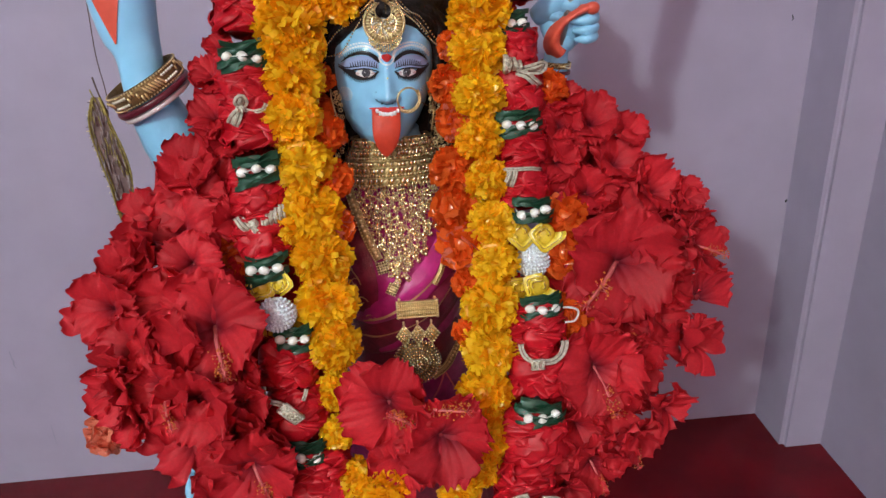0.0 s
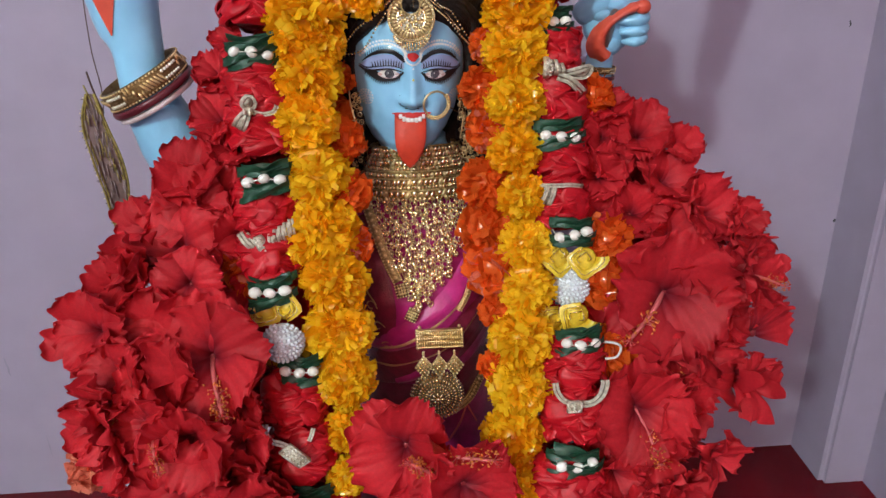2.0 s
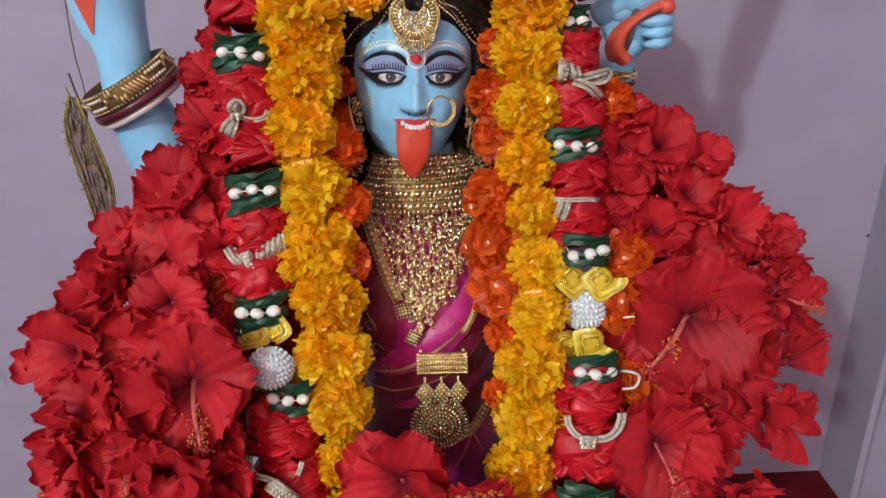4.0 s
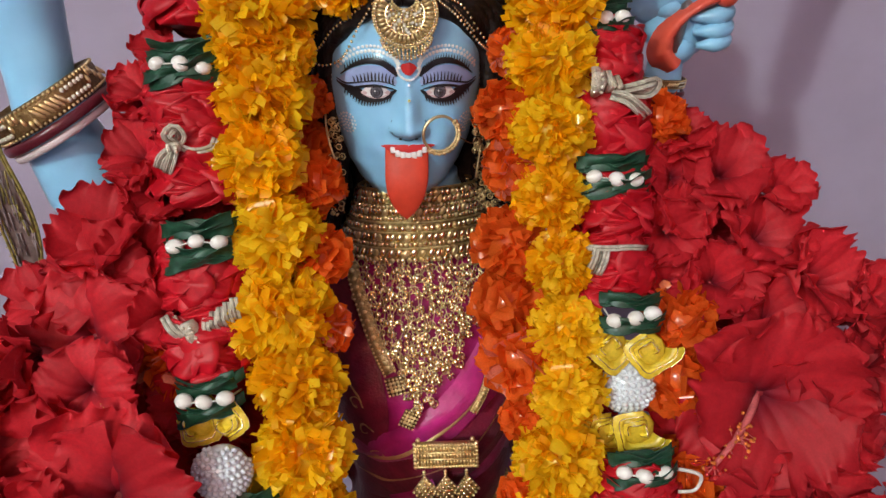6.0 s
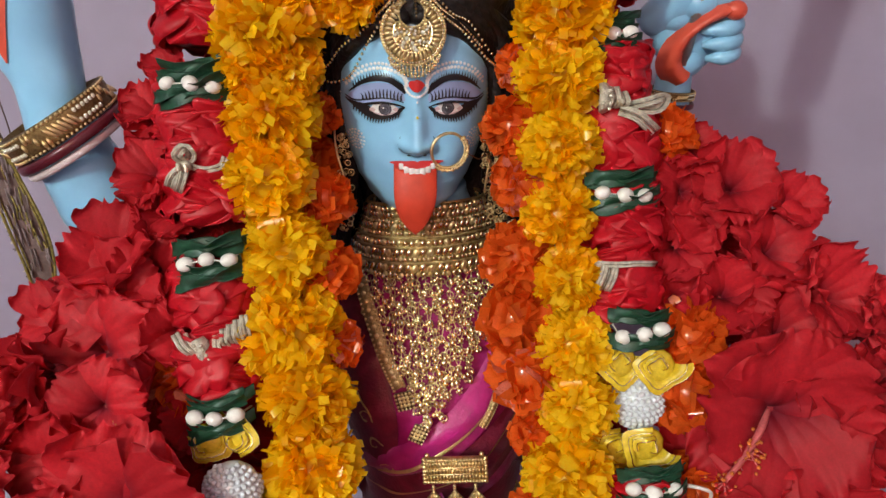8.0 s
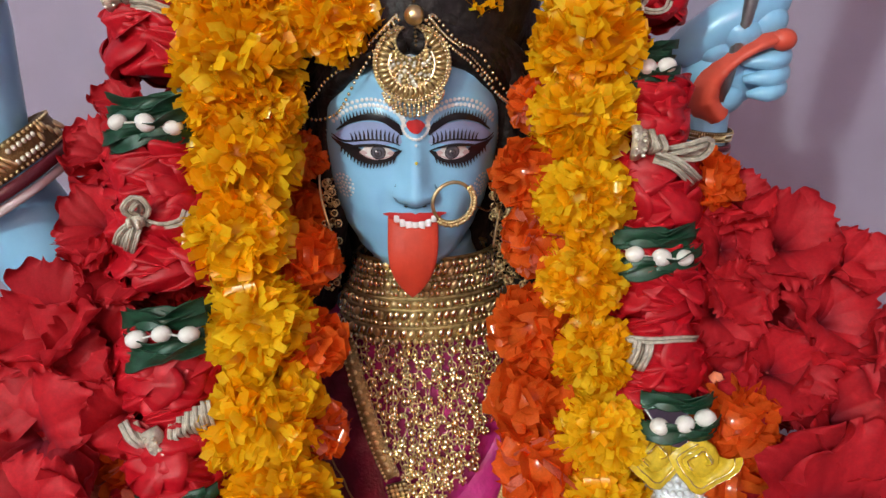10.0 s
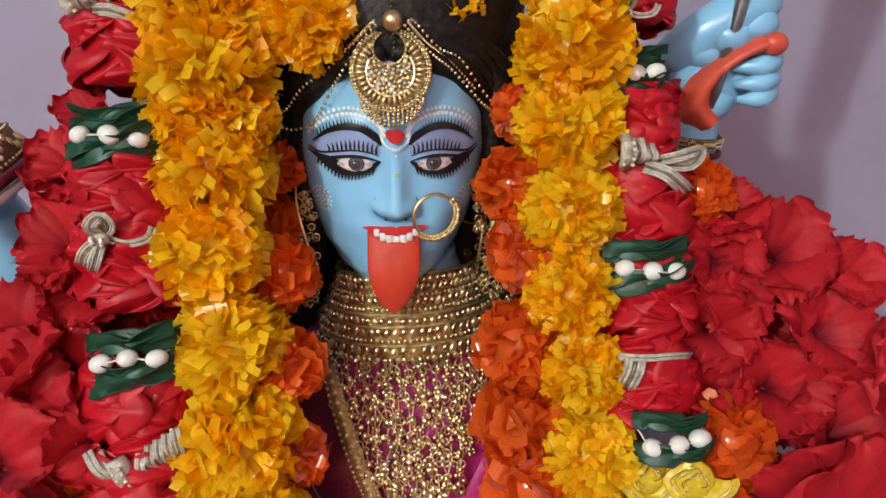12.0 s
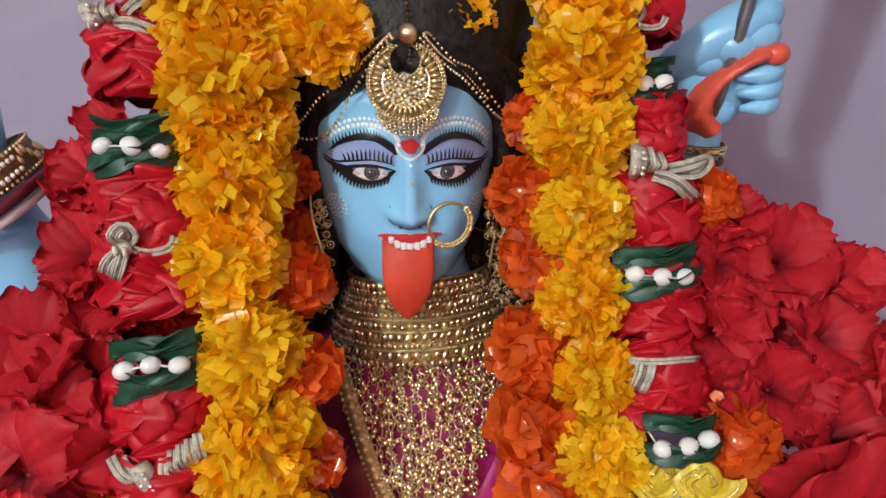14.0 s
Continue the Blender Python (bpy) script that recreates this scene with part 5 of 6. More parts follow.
def link_plate(x, z, w, h, turn, lift):
    sh = Shape()
    c = chest(x, z, lift)
    t = Euler((-0.12, turn, 0)).to_matrix()
    sh.box(c, (w, 0.0026, h), GOLD_DARK, t)
    for i in range(5):
        for j in range(5):
            edge = i in (0, 4) or j in (0, 4)
            sh.ball(c + t @ Vector((w * (i / 4 - 0.5) * 0.92, -0.0016, h * (j / 4 - 0.5) * 0.92)), w * (0.085 if edge else 0.13), GOLD, 6, 4)
    return sh


part("link", link_plate(*LINK1, 0.0115, 0.0125, -0.2, 0.012).mesh("link"), haar)
part("link", link_plate(*LINK2, 0.0105, 0.0120, 0.5, 0.012).mesh("link"), haar)
# bar
sh = Shape()
bar = Vector((0.0130, 0.664, 1.3710))
t = Euler((-0.14, 0.0, -0.02)).to_matrix()
sh.box(bar, (0.0405, 0.004, 0.0175), GOLD_DULL, t)
for i in range(22):
    for z, rr in ((-0.0080, 0.0012), (0.0080, 0.0012)):
        sh.ball(bar + t @ Vector((-0.0198 + 0.0396 * i / 21, -0.0022, z)), rr, GOLD, 6, 4)
for i in range(18):
    for z in (-0.0048, 0.0, 0.0048):
        sh.ball(bar + t @ Vector((-0.0185 + 0.0370 * i / 17, -0.0024, z)), (0.0009, 0.0013, 0.0022), GOLD, 6, 5)
for z in (-0.0024, 0.0024):
    sh.tube([bar + t @ Vector((-0.019, -0.0024, z)), bar + t @ Vector((0.019, -0.0024, z))], 0.0007, GOLD, 6)
for s in (-1, 1):
    for i in range(7):
        sh.ball(bar + t @ Vector((s * 0.0205, -0.0012, -0.0085 + 0.017 * i / 6)), 0.0016, GOLD, 6, 4)
    sh.ball(bar + t @ Vector((s * 0.018, -0.001, 0.0115)), 0.0018, GOLD, 6, 4)
part("bar_pendant", sh.mesh("bar_pendant"), haar)
for k in range(3):
    sh = Shape()
    c = Vector((0.0119 + 0.0143 * (k - 1), 0.6665, 1.3395))
    t = Euler((-0.12, math.pi / 4, 0)).to_matrix()
    sh.box(c, (0.0136, 0.0026, 0.0136), GOLD_DULL, Matrix.Diagonal((0.86, 1, 1.2)) @ t)
    for i in range(5):
        for j in range(5):
            edge = i in (0, 4) or j in (0, 4)
            p = t @ Vector((0.0130 * (i / 4 - 0.5), -0.0016, 0.0130 * (j / 4 - 0.5)))
            sh.ball(c + Vector((p.x * 0.86, p.y, p.z * 1.2)), 0.0011 if edge else 0.0014, GOLD if edge else GOLD_PALE, 6, 4)
    for dz in (-0.0136, 0.0130, 0.0152):
        sh.ball(c + Vector((0, 0, dz)), 0.0014, GOLD, 6, 4)
    part("lozenge", sh.mesh("lozenge"), haar)
sh = Shape()
c = Vector((0.0090, 0.6775, 1.2985))
t = Euler((-0.10, 0, 0.06)).to_matrix()
rows = []
for rr, y in ((0.0005, -0.0065), (0.006, -0.0062), (0.012, -0.0050), (0.018, -0.0040), (0.0225, -0.0025), (0.0240, 0.0), (0.0235, 0.0015)):
    rows.append([c + t @ Vector((rr * math.cos(a), y, rr * math.sin(a))) for a in [2 * math.pi * k / 48 for k in range(48)]])
# body darkened to stand for shade in the recesses between the gold beads
sh.grid(rows, GOLD_DARK, wrap=True)
for rr, y, n, size, long in ((0.0, -0.0075, 1, 0.0026, 1), (0.0045, -0.0072, 8, 0.0015, 1.5), (0.0082, -0.0062, 18, 0.0009, 1), (0.0112, -0.0056, 24, 0.0012, 1.25), (0.0146, -0.0050, 34, 0.0009, 1), (0.0180, -0.0042, 36, 0.0013, 1.3), (0.0214, -0.0030, 48, 0.0009, 1), (0.0240, -0.0012, 40, 0.0014, 1.5)):
    for k in range(n):
        a = 2 * math.pi * (k + 0.5 * (n % 4 == 2)) / n
        sh.ball(c + t @ Vector((rr * math.cos(a), y, rr * math.sin(a))), (size * 0.9, size * 1.15, size * long * 1.05), GOLD_PALE, 7, 5, t @ Euler((0, math.pi / 2 - a, 0)).to_matrix())
for k in range(0, 44):
    a = 2 * math.pi * k / 44
    sh.ball(c + t @ Vector((0.0256 * math.cos(a), 0.0, 0.0256 * math.sin(a))), 0.0011, GOLD, 5, 4)
part("medallion", sh.mesh("medallion"), haar)

belt = thing("waist_chain", "woven gold waist chain with two strings over the cloth", "chain")
part("chain", plate([(0.026, 1.258), (0.044, 1.264), (0.062, 1.278)], 0.0046, GOLD, 0.008).mesh("chain"), belt)
for path in ([(0.040, 1.257), (0.032, 1.240), (0.020, 1.224)], [(0.041, 1.257), (0.046, 1.245), (0.051, 1.233)]):
    sh = Shape()
    sh.tube(curve([chest(x, z, 0.010) for x, z in path], 12), 0.0011, STYLE, 6)
    part("string", sh.mesh("string"), belt, None, "twisted pink string")

tikka = thing("forehead_jewel", "gold crescent forehead jewel with fringe and bead chains", "jewel")
c = Vector((0.0015, 0.7425, 1.6435))
t = Euler((-0.25, 0, 0)).to_matrix()
sh = Shape()
for rr, y, n, size, mat in ((0.0186, 0.0, 62, 0.0011, GOLD_PALE), (0.0198, 0.0, 66, 0.0010, GOLD), (0.0150, -0.0004, 34, 0.0016, GOLD)):
    for k in range(n):
        a = 2 * math.pi * k / n
        if abs((a - math.pi / 2 + math.pi) % (2 * math.pi) - math.pi) < (0.32 if rr > 0.018 else (0.62 if rr > 0.014 else 1.0)):
            continue
        shape = (size * 0.7, size, size * 1.7) if rr == 0.0150 else size
        sh.ball(c + t @ Vector((rr * math.cos(a), y - 0.0014, rr * math.sin(a))), shape, mat, 6, 4, Euler((0, math.pi / 2 - a, 0)).to_matrix() if rr == 0.0150 else None)
rows = []
for q in (0.0, 0.5, 1.0):
    row = []
    for k in range(60):
        a = math.pi / 2 + 0.30 + (2 * math.pi - 0.60) * k / 59
        out = Vector((0.0205 * math.cos(a), 0, 0.0205 * math.sin(a)))
        hole = Vector((0.0078 * math.cos(a), 0, 0.0110 + 0.0078 * math.sin(a)))
        row.append(c + t @ (out.lerp(hole, q) + Vector((0, -0.0003, 0))))
    rows.append(row)
sh.grid(rows, GOLD_DULL)
sh.grid([[p + t @ Vector((0, 0.0014, 0)) for p in row] for row in reversed(rows)], GOLD_DARK)
for k in range(26):
    a = math.pi / 2 + 0.5 + (2 * math.pi - 1.0) * k / 25
    sh.ball(c + t @ Vector((0.0082 * math.cos(a), -0.0014, 0.0110 + 0.0082 * math.sin(a))), 0.0009, GOLD, 6, 4)
part("crescent", sh.mesh("crescent"), tikka)
sh = Shape()
sh.tube([c + t @ Vector((0.0120 * math.cos(a), -0.0012, 0.0120 * math.sin(a) - 0.0006)) for a in [math.pi * (0.80 + 1.40 * k / 30) for k in range(31)]], 0.0012, GOLD_PALE, 6)
part("inner_rim", sh.mesh("inner_rim"), tikka)
r = random.Random(9)
for k in range(74):
    a, rr = 2.4 * k, 0.0114 * math.sqrt((k + 0.5) / 74)
    if math.hypot(rr * math.cos(a), rr * math.sin(a) - 0.0122) > 0.0088:
        sh = Shape()
        sh.ball((0, 0, 0), (r.uniform(0.0009, 0.0019), 0.0009, r.uniform(0.0009, 0.0019)), (STONE, GOLD_PALE, GOLD)[k % 3], 7, 5, Euler((r.uniform(-0.6, 0.6), r.uniform(0, 3), r.uniform(-0.6, 0.6))).to_matrix())
        part("stone", sh.mesh("stone"), tikka, Matrix.Translation(c + t @ Vector((rr * math.cos(a), -0.0018, rr * math.sin(a) - 0.0015))))
sh = Shape()
for k in range(15):
    a = math.pi * (1.24 + 0.52 * k / 14)
    for j in range(4):
        rr = 0.0215 + 0.0018 * j
        sh.ball(c + t @ Vector((0.0215 * math.cos(a) * (1 - 0.03 * j), -0.0012, rr * math.sin(a))), 0.0011, GOLD_PALE if (j + k) % 3 else GOLD, 6, 4)
part("fringe", sh.mesh("fringe"), tikka)
sh = Shape()
top = Vector((0.0040, 0.7440, 1.6675))
sh.ball(top, 0.0052, GOLD, 14, 10)
for k in range(9):
    sh.ball(top + Vector((0, 0.002 + 0.002 * k, 0.0065 + 0.0024 * k)), 0.0009, GOLD_DARK, 6, 4)
    if k < 5:
        sh.ball(top + Vector((0, 0.0005, -0.0062 - 0.0022 * k)), 0.0009, GOLD_DARK, 6, 4)
part("ball", sh.mesh("ball"), tikka)
for points in (
    [(-0.005, 0.744, 1.667), (-0.018, 0.748, 1.656), (-0.031, 0.752, 1.645), (-0.046, 0.760, 1.635), (-0.057, 0.768, 1.623), (-0.067, 0.778, 1.618)],
    [(-0.004, 0.743, 1.666), (-0.014, 0.746, 1.656), (-0.023, 0.748, 1.644), (-0.029, 0.750, 1.636), (-0.037, 0.757, 1.623), (-0.044, 0.764, 1.615), (-0.056, 0.772, 1.611), (-0.067, 0.780, 1.613)],
    [(-0.005, 0.745, 1.668), (-0.014, 0.748, 1.660), (-0.026, 0.753, 1.650), (-0.039, 0.760, 1.640)],
    [(0.012, 0.745, 1.667), (0.015, 0.747, 1.666), (0.026, 0.750, 1.653), (0.037, 0.756, 1.646), (0.049, 0.765, 1.627), (0.061, 0.776, 1.612)],
    [(0.010, 0.744, 1.665), (0.022, 0.747, 1.651), (0.033, 0.751, 1.641), (0.047, 0.760, 1.623), (0.056, 0.770, 1.614)],
    [(0.012, 0.745, 1.666), (0.020, 0.749, 1.656), (0.031, 0.754, 1.646), (0.044, 0.762, 1.630)],
):
    sh = Shape()
    line = curve(points, 30)
    for p in line:
        sh.ball(p + Vector((0, -0.003, 0)), 0.00105, GOLD_PALE, 6, 4)
    part("bead_chain", sh.mesh("bead_chain"), tikka)

ring = thing("nose_ring", "large gold nose ring with beads along its outer rim", "nose ring")
sh = Shape()
c = Vector((0.0195, 0.7265, 1.5715))
loop = [c + Vector((0.0108 * math.cos(a), 0.004 * math.cos(a) + 0.001, 0.0112 * math.sin(a))) for a in [2 * math.pi * k / 48 for k in range(49)]]
sh.tube(loop, 0.0010, GOLD, 6)
part("hoop", sh.mesh("hoop"), ring)
sh = Shape()
for k in range(24):
    a = -2.3 + 2.9 * k / 23
    for rr, s in ((0.0106, 0.0010), (0.0123, 0.0010 + 0.0004 * (k % 2))):
        sh.ball(c + Vector((rr * math.cos(a), 0.004 * math.cos(a), 1.04 * rr * math.sin(a))), s, GOLD, 6, 4)
part("beaded_rim", sh.mesh("beaded_rim"), ring)
sh = Shape()
sh.tube(curve([c + Vector((0.0125, 0.004, -0.004)), (0.042, 0.748, 1.560), (0.050, 0.775, 1.575)], 14), 0.0005, GOLD_DARK, 5)
part("chain", sh.mesh("chain"), ring)

for s in (-1, 1):
    ear = thing("earring", "dangling gold filigree earring in the dark hair", "earring", "pair of earrings")
    sh = Shape()
    sh.tube(curve([(s * 0.0545 - 0.004, 0.784, 1.592), (s * 0.0545 - 0.004, 0.768, 1.570), (s * 0.0500 - 0.004, 0.759, 1.550), (s * 0.0455 - 0.003, 0.757, 1.532)], 20), 0.0008, GOLD, 6)
    part("hoop", sh.mesh("hoop"), ear)
    sh = Shape()
    r = random.Random(21)
    for k in range(90 if s < 0 else 230):
        u = r.random()
        spread = 0.006 + 0.016 * u
        p = Vector((s * (0.0460 + spread * r.random()) - 0.003, 0.7565 + 0.012 * r.random() - 0.004 * u, 1.578 - 0.072 * u))
        sh.ball(p, r.uniform(0.0007, 0.0016) * (0.75 if s < 0 else 1.0), GOLD if r.random() < 0.65 else GOLD_DARK, 5, 4)
        if k % 3 == 0:
            q = r.uniform(0.0014, 0.0022)
            sh.tube([p + Vector((q * math.cos(a), 0.3 * q * math.sin(2 * a), q * math.sin(a))) for a in [2 * math.pi * i / 8 for i in range(9)]], 0.0005, GOLD, 4)
    part("filigree", sh.mesh("filigree"), ear)


def bangle(name, label, c, axis, radius, half, thick, mat, ornate=False):
    ob = thing(name, label, "bangle", "bangles on the wrists")
    rot = Vector(axis).to_track_quat("Z", "Y").to_matrix()
    prof = [(0, -half), (thick * 0.7, -half * 0.9), (thick, -half * 0.5), (thick, half * 0.5), (thick * 0.7, half * 0.9), (0, half), (-thick * 0.2, 0)]
    sh = Shape()
    sh.grid([[Vector(c) + rot @ Vector(((radius + dr) * math.cos(a), (radius + dr) * math.sin(a), dz)) for dr, dz in prof] for a in [2 * math.pi * k / 60 for k in range(61)]], mat, wrap=True)
    part("hoop", sh.mesh("hoop"), ob)
    if ornate:
        sh = Shape()
        for k in range(72):
            a = 2 * math.pi * k / 72
            e = Vector((math.cos(a), math.sin(a), 0))
            for dz in (-0.82, 0.82):
                sh.ball(Vector(c) + rot @ (e * (radius + thick * 0.9) + Vector((0, 0, dz * half))), half * 0.13, GOLD, 5, 4)
            if (k // 6) % 3 == 1:
                for dz in (-0.4, 0.4):
                    sh.ball(Vector(c) + rot @ (e * (radius + thick) + Vector((0, 0, dz * half))), half * 0.19, STONE, 5, 4)
            elif (k // 6) % 3 == 2:
                up = 0.5 * math.sin(k * math.pi / 3)
                sh.ball(Vector(c) + rot @ (e * (radius + thick) + Vector((0, 0, up * half))), (half * 0.22, half * 0.16, half * 0.34), GOLD, 6, 4, rot)
            else:
                sh.ball(Vector(c) + rot @ (e * (radius + thick)), (half * 0.15, half * 0.15, half * 0.62), GOLD, 6, 4, rot @ Euler((0.5, 0, 0)).to_matrix())
        part("stone_setting", sh.mesh("stone_setting"), ob, None, "gold beads and clear stones")
    return ob


AXIS = (-0.43, -0.14, 0.895)
bangle("bangle", "broad ornate gold bangle with clear stones", (-0.2385, 0.757, 1.5980), AXIS, 0.0366, 0.0088, 0.0024, GOLD_DARK, True)
bangle("bangle", "plain dark maroon bangle below the gold one", (-0.2325, 0.757, 1.5868), AXIS, 0.0370, 0.0034, 0.0036, MAROON)
bangle("bangle", "thin white shell bangle below the maroon one", (-0.2300, 0.757, 1.5806), AXIS, 0.0346, 0.0026, 0.0030, IVORY)
bangle("bangle", "narrow gold bangle at the wrist of the fist", (0.1915, 0.838, 1.576), (0.1, 0, 1), 0.0160, 0.0034, 0.0016, GOLD_DARK, True)
bangle("bangle", "dark maroon bangle at the wrist of the fist", (0.1905, 0.839, 1.568), (0.1, 0, 1), 0.0165, 0.0022, 0.0022, MAROON)

# hanging ornament of gold thread beside the raised hand
SPINE = [(-0.2955, 0.775, 1.584), (-0.2975, 0.775, 1.556), (-0.2925, 0.775, 1.520), (-0.2905, 0.775, 1.488), (-0.2940, 0.775, 1.450)]
tassel = thing("thread_ornament", "leaf-shaped hanging ornament wound with gold and green thread", "ornament")
spine = curve(SPINE, 24)
sh = Shape()
wide = [0.0135 * math.sin(math.pi * min(1, 0.06 + i / 27)) ** 0.8 for i in range(24)]
sh.grid([[p + Vector((wide[i] * e, 0.0012 * math.sin(9 * e + 0.3 * i), 0)) for e in (-0.95, -0.5, 0, 0.5, 0.95)] for i, p in enumerate(spine)], FEATHER)
for e in (-1, -0.76, 0.80, 1):
    sh.tube([p + Vector((e * wide[i], -0.0012, 0)) for i, p in enumerate(spine)], 0.0011 if abs(e) == 1 else 0.0007, STRAW, 6)
part("leaf_body", sh.mesh("leaf_body"), tassel)
sh = Shape()
r = random.Random(2)
for k in range(70):
    i = r.randrange(1, 23)
    half = 0.0135 * math.sin(math.pi * min(1, 0.06 + i / 27)) ** 0.8
    a = spine[i] + Vector((-half, 0, 0))
    sh.tube([a, a + Vector((-r.uniform(0.001, 0.004), r.uniform(-0.002, 0.002), r.uniform(-0.003, 0.002)))], 0.0004, WOOD if k % 2 else GOLD, 4)
    b = spine[i] + Vector((half * r.uniform(-0.9, 0.9), -0.0022, 0))
    sh.tube([b, b + Vector((r.uniform(-0.001, 0.002), 0, -r.uniform(0.006, 0.016)))], 0.0006, FEATHER_LIGHT if k % 4 else STRAW, 4)
part("winding", sh.mesh("winding"), tassel)
sh = Shape()
sh.tube(curve([(-0.2790, 0.762, 1.700), (-0.2810, 0.770, 1.677), (-0.2860, 0.775, 1.624), (-0.2845, 0.775, 1.587), (-0.2880, 0.774, 1.560)], 16), 0.0005, WOOD, 5)
sh.tube(curve([(-0.2870, 0.775, 1.566), (-0.2920, 0.775, 1.586), (-0.2945, 0.775, 1.604)], 6), 0.0009, WOOD, 5)
sh.tube(curve([(-0.2955, 0.775, 1.575), (-0.2985, 0.775, 1.586), (-0.3000, 0.775, 1.592)], 6), 0.0008, STRAW, 5)
part("thread", sh.mesh("thread"), tassel)

# loose white thread at the satin garland
sh = Shape()
sh.tube(curve([(0.152, 0.640, 1.372), (0.163, 0.630, 1.377), (0.171, 0.630, 1.372), (0.168, 0.630, 1.362), (0.158, 0.631, 1.360)], 22), 0.0012, THREAD, 6)
thing("thread_loop", "loose loop of white thread out of the rose garland", "thread", data=sh.mesh("thread_loop"))

# marks on the wall
for nm, x, z, w, h in (("wall_mark", 0.678, 1.254, 0.005, 0.006), ("wall_mark", 0.643, 1.564, 0.003, 0.009), ("wall_mark", -0.688, 1.065, 0.004, 0.035), ("wall_mark", -0.660, 0.90, 0.003, 0.045)):
    sh = Shape()
    r = random.Random(int(1000 * z))
    rows = []
    for i in range(6):
        u = i / 5
        cx = x + r.uniform(-0.3, 0.3) * w
        hw = w * (0.2 + 0.5 * math.sin(math.pi * (0.1 + 0.8 * u))) * 0.6
        rows.append([(cx + hw, BACK_Y - 0.0012, z + h * (u - 0.5)), (cx - hw, BACK_Y - 0.0012, z + h * (u - 0.5))])
    sh.grid(rows, BLACK if h < 0.02 else MARK)
    tagged(new(nm, sh.mesh(nm)), "small dark scuff on the lavender wall", "mark", kind="structure")

# ---- hibiscus garlands: place, width, form, spin, turn to the side, tilt ----
GARLAND = thing("hibiscus_garland", "fresh red hibiscus flowers strung in a thick bunch over the arm", "flower garland")
hibiscus(0.221, 0.657, 1.406, 0.130, 'o', 0, 0, 0, aim=222)
hibiscus(0.187, 0.611, 1.314, 0.102, 'o', 30, 0, 0, aim=-72)
hibiscus(0.208, 0.744, 1.532, 0.064, 'h', 0, -10, 25)
hibiscus(0.231, 0.723, 1.491, 0.064, 'h', 70, 15, 20)
hibiscus(0.265, 0.710, 1.465, 0.073, 'h', 20, 25, 20)
hibiscus(0.295, 0.698, 1.441, 0.058, 'h', 50, 35, 15)
hibiscus(0.306, 0.683, 1.412, 0.070, 'h', 90, 40, 5, aim=-40)
hibiscus(0.308, 0.658, 1.361, 0.061, 's', 10, 25, 0)
hibiscus(0.283, 0.639, 1.324, 0.072, 'r', 20, 22, -5)
hibiscus(0.261, 0.651, 1.346, 0.069, 'h', 60, 30, 0)
hibiscus(0.256, 0.610, 1.266, 0.063, 'r', 10, 22, -10)
hibiscus(0.226, 0.597, 1.240, 0.057, 'h', 40, 30, -20, aim=-95)
hibiscus(0.180, 0.585, 1.215, 0.071, 'o', 15, 10, -20)
hibiscus(0.148, 0.576, 1.196, 0.057, 'h', 80, 0, -20)
hibiscus(0.169, 0.727, 1.497, 0.055, 'h', 100, -5, 5)
hibiscus(0.199, 0.711, 1.466, 0.061, 'h', 35, 0, 15, aim=150)
hibiscus(0.271, 0.682, 1.409, 0.075, 'h', 75, 20, 10, aim=-35)
hibiscus(0.232, 0.698, 1.440, 0.075, 'h', 15, 5, 20)
hibiscus(0.227, 0.629, 1.302, 0.069, 'h', 55, 25, -10)
hibiscus(0.228, 0.651, 1.346, 0.063, 'h', 95, 15, -5, aim=-85)
hibiscus(0.300, 0.637, 1.320, 0.049, 's', 40, 25, -5)
hibiscus(0.166, 0.604, 1.252, 0.063, 'h', 5, 0, -15)
hibiscus(0.183, 0.754, 1.552, 0.046, 'h', 25, -10, 30)
hibiscus(0.166, 0.711, 1.466, 0.046, 'h', 65, 0, 10)
hibiscus(0.203, 0.611, 1.267, 0.063, 'h', 120, 20, -15)
hibiscus(0.273, 0.666, 1.377, 0.064, 'h', 140, 35, 5)
hibiscus(0.234, 0.635, 1.314, 0.052, 'h', 80, 25, -10)
hibiscus(0.303, 0.706, 1.457, 0.041, 'h', 5, 20, 20)
hibiscus(0.246, 0.737, 1.519, 0.047, 'h', 45, 10, 25)
hibiscus(0.202, 0.593, 1.231, 0.051, 'h', 25, 15, -15)
hibiscus(0.143, 0.593, 1.231, 0.051, 'h', 10, 0, -10)
hibiscus(0.157, 0.619, 1.281, 0.046, 'h', 55, 0, -5)
hibiscus(0.175, 0.743, 1.531, 0.049, 'h', 30, -5, 10)
hibiscus(0.182, 0.731, 1.507, 0.046, 'h', 80, 0, 15)
for x, y, z in ((0.119, 0.810, 1.630), (0.117, 0.785, 1.578), (0.117, 0.762, 1.525), (0.116, 0.742, 1.478), (0.113, 0.715, 1.420), (0.110, 0.695, 1.365), (0.104, 0.670, 1.315), (0.098, 0.645, 1.262)):
    hibiscus(x, y, z, 0.054, 'h', 700 * z, -4, 5, False)
stalk((0.261, 0.660, 1.248), (0.269, 0.668, 1.268), (0.264, 0.675, 1.293))
stalk((0.272, 0.660, 1.239), (0.273, 0.670, 1.259), (0.281, 0.680, 1.277))
stalk((0.254, 0.655, 1.245), (0.261, 0.660, 1.263), (0.257, 0.670, 1.279))
stalk((0.145, 0.600, 1.225), (0.156, 0.610, 1.238), (0.165, 0.620, 1.249))
GARLAND = thing("hibiscus_garland", "heap of fresh red hibiscus flowers with frilled petals, one side", "flower garland")
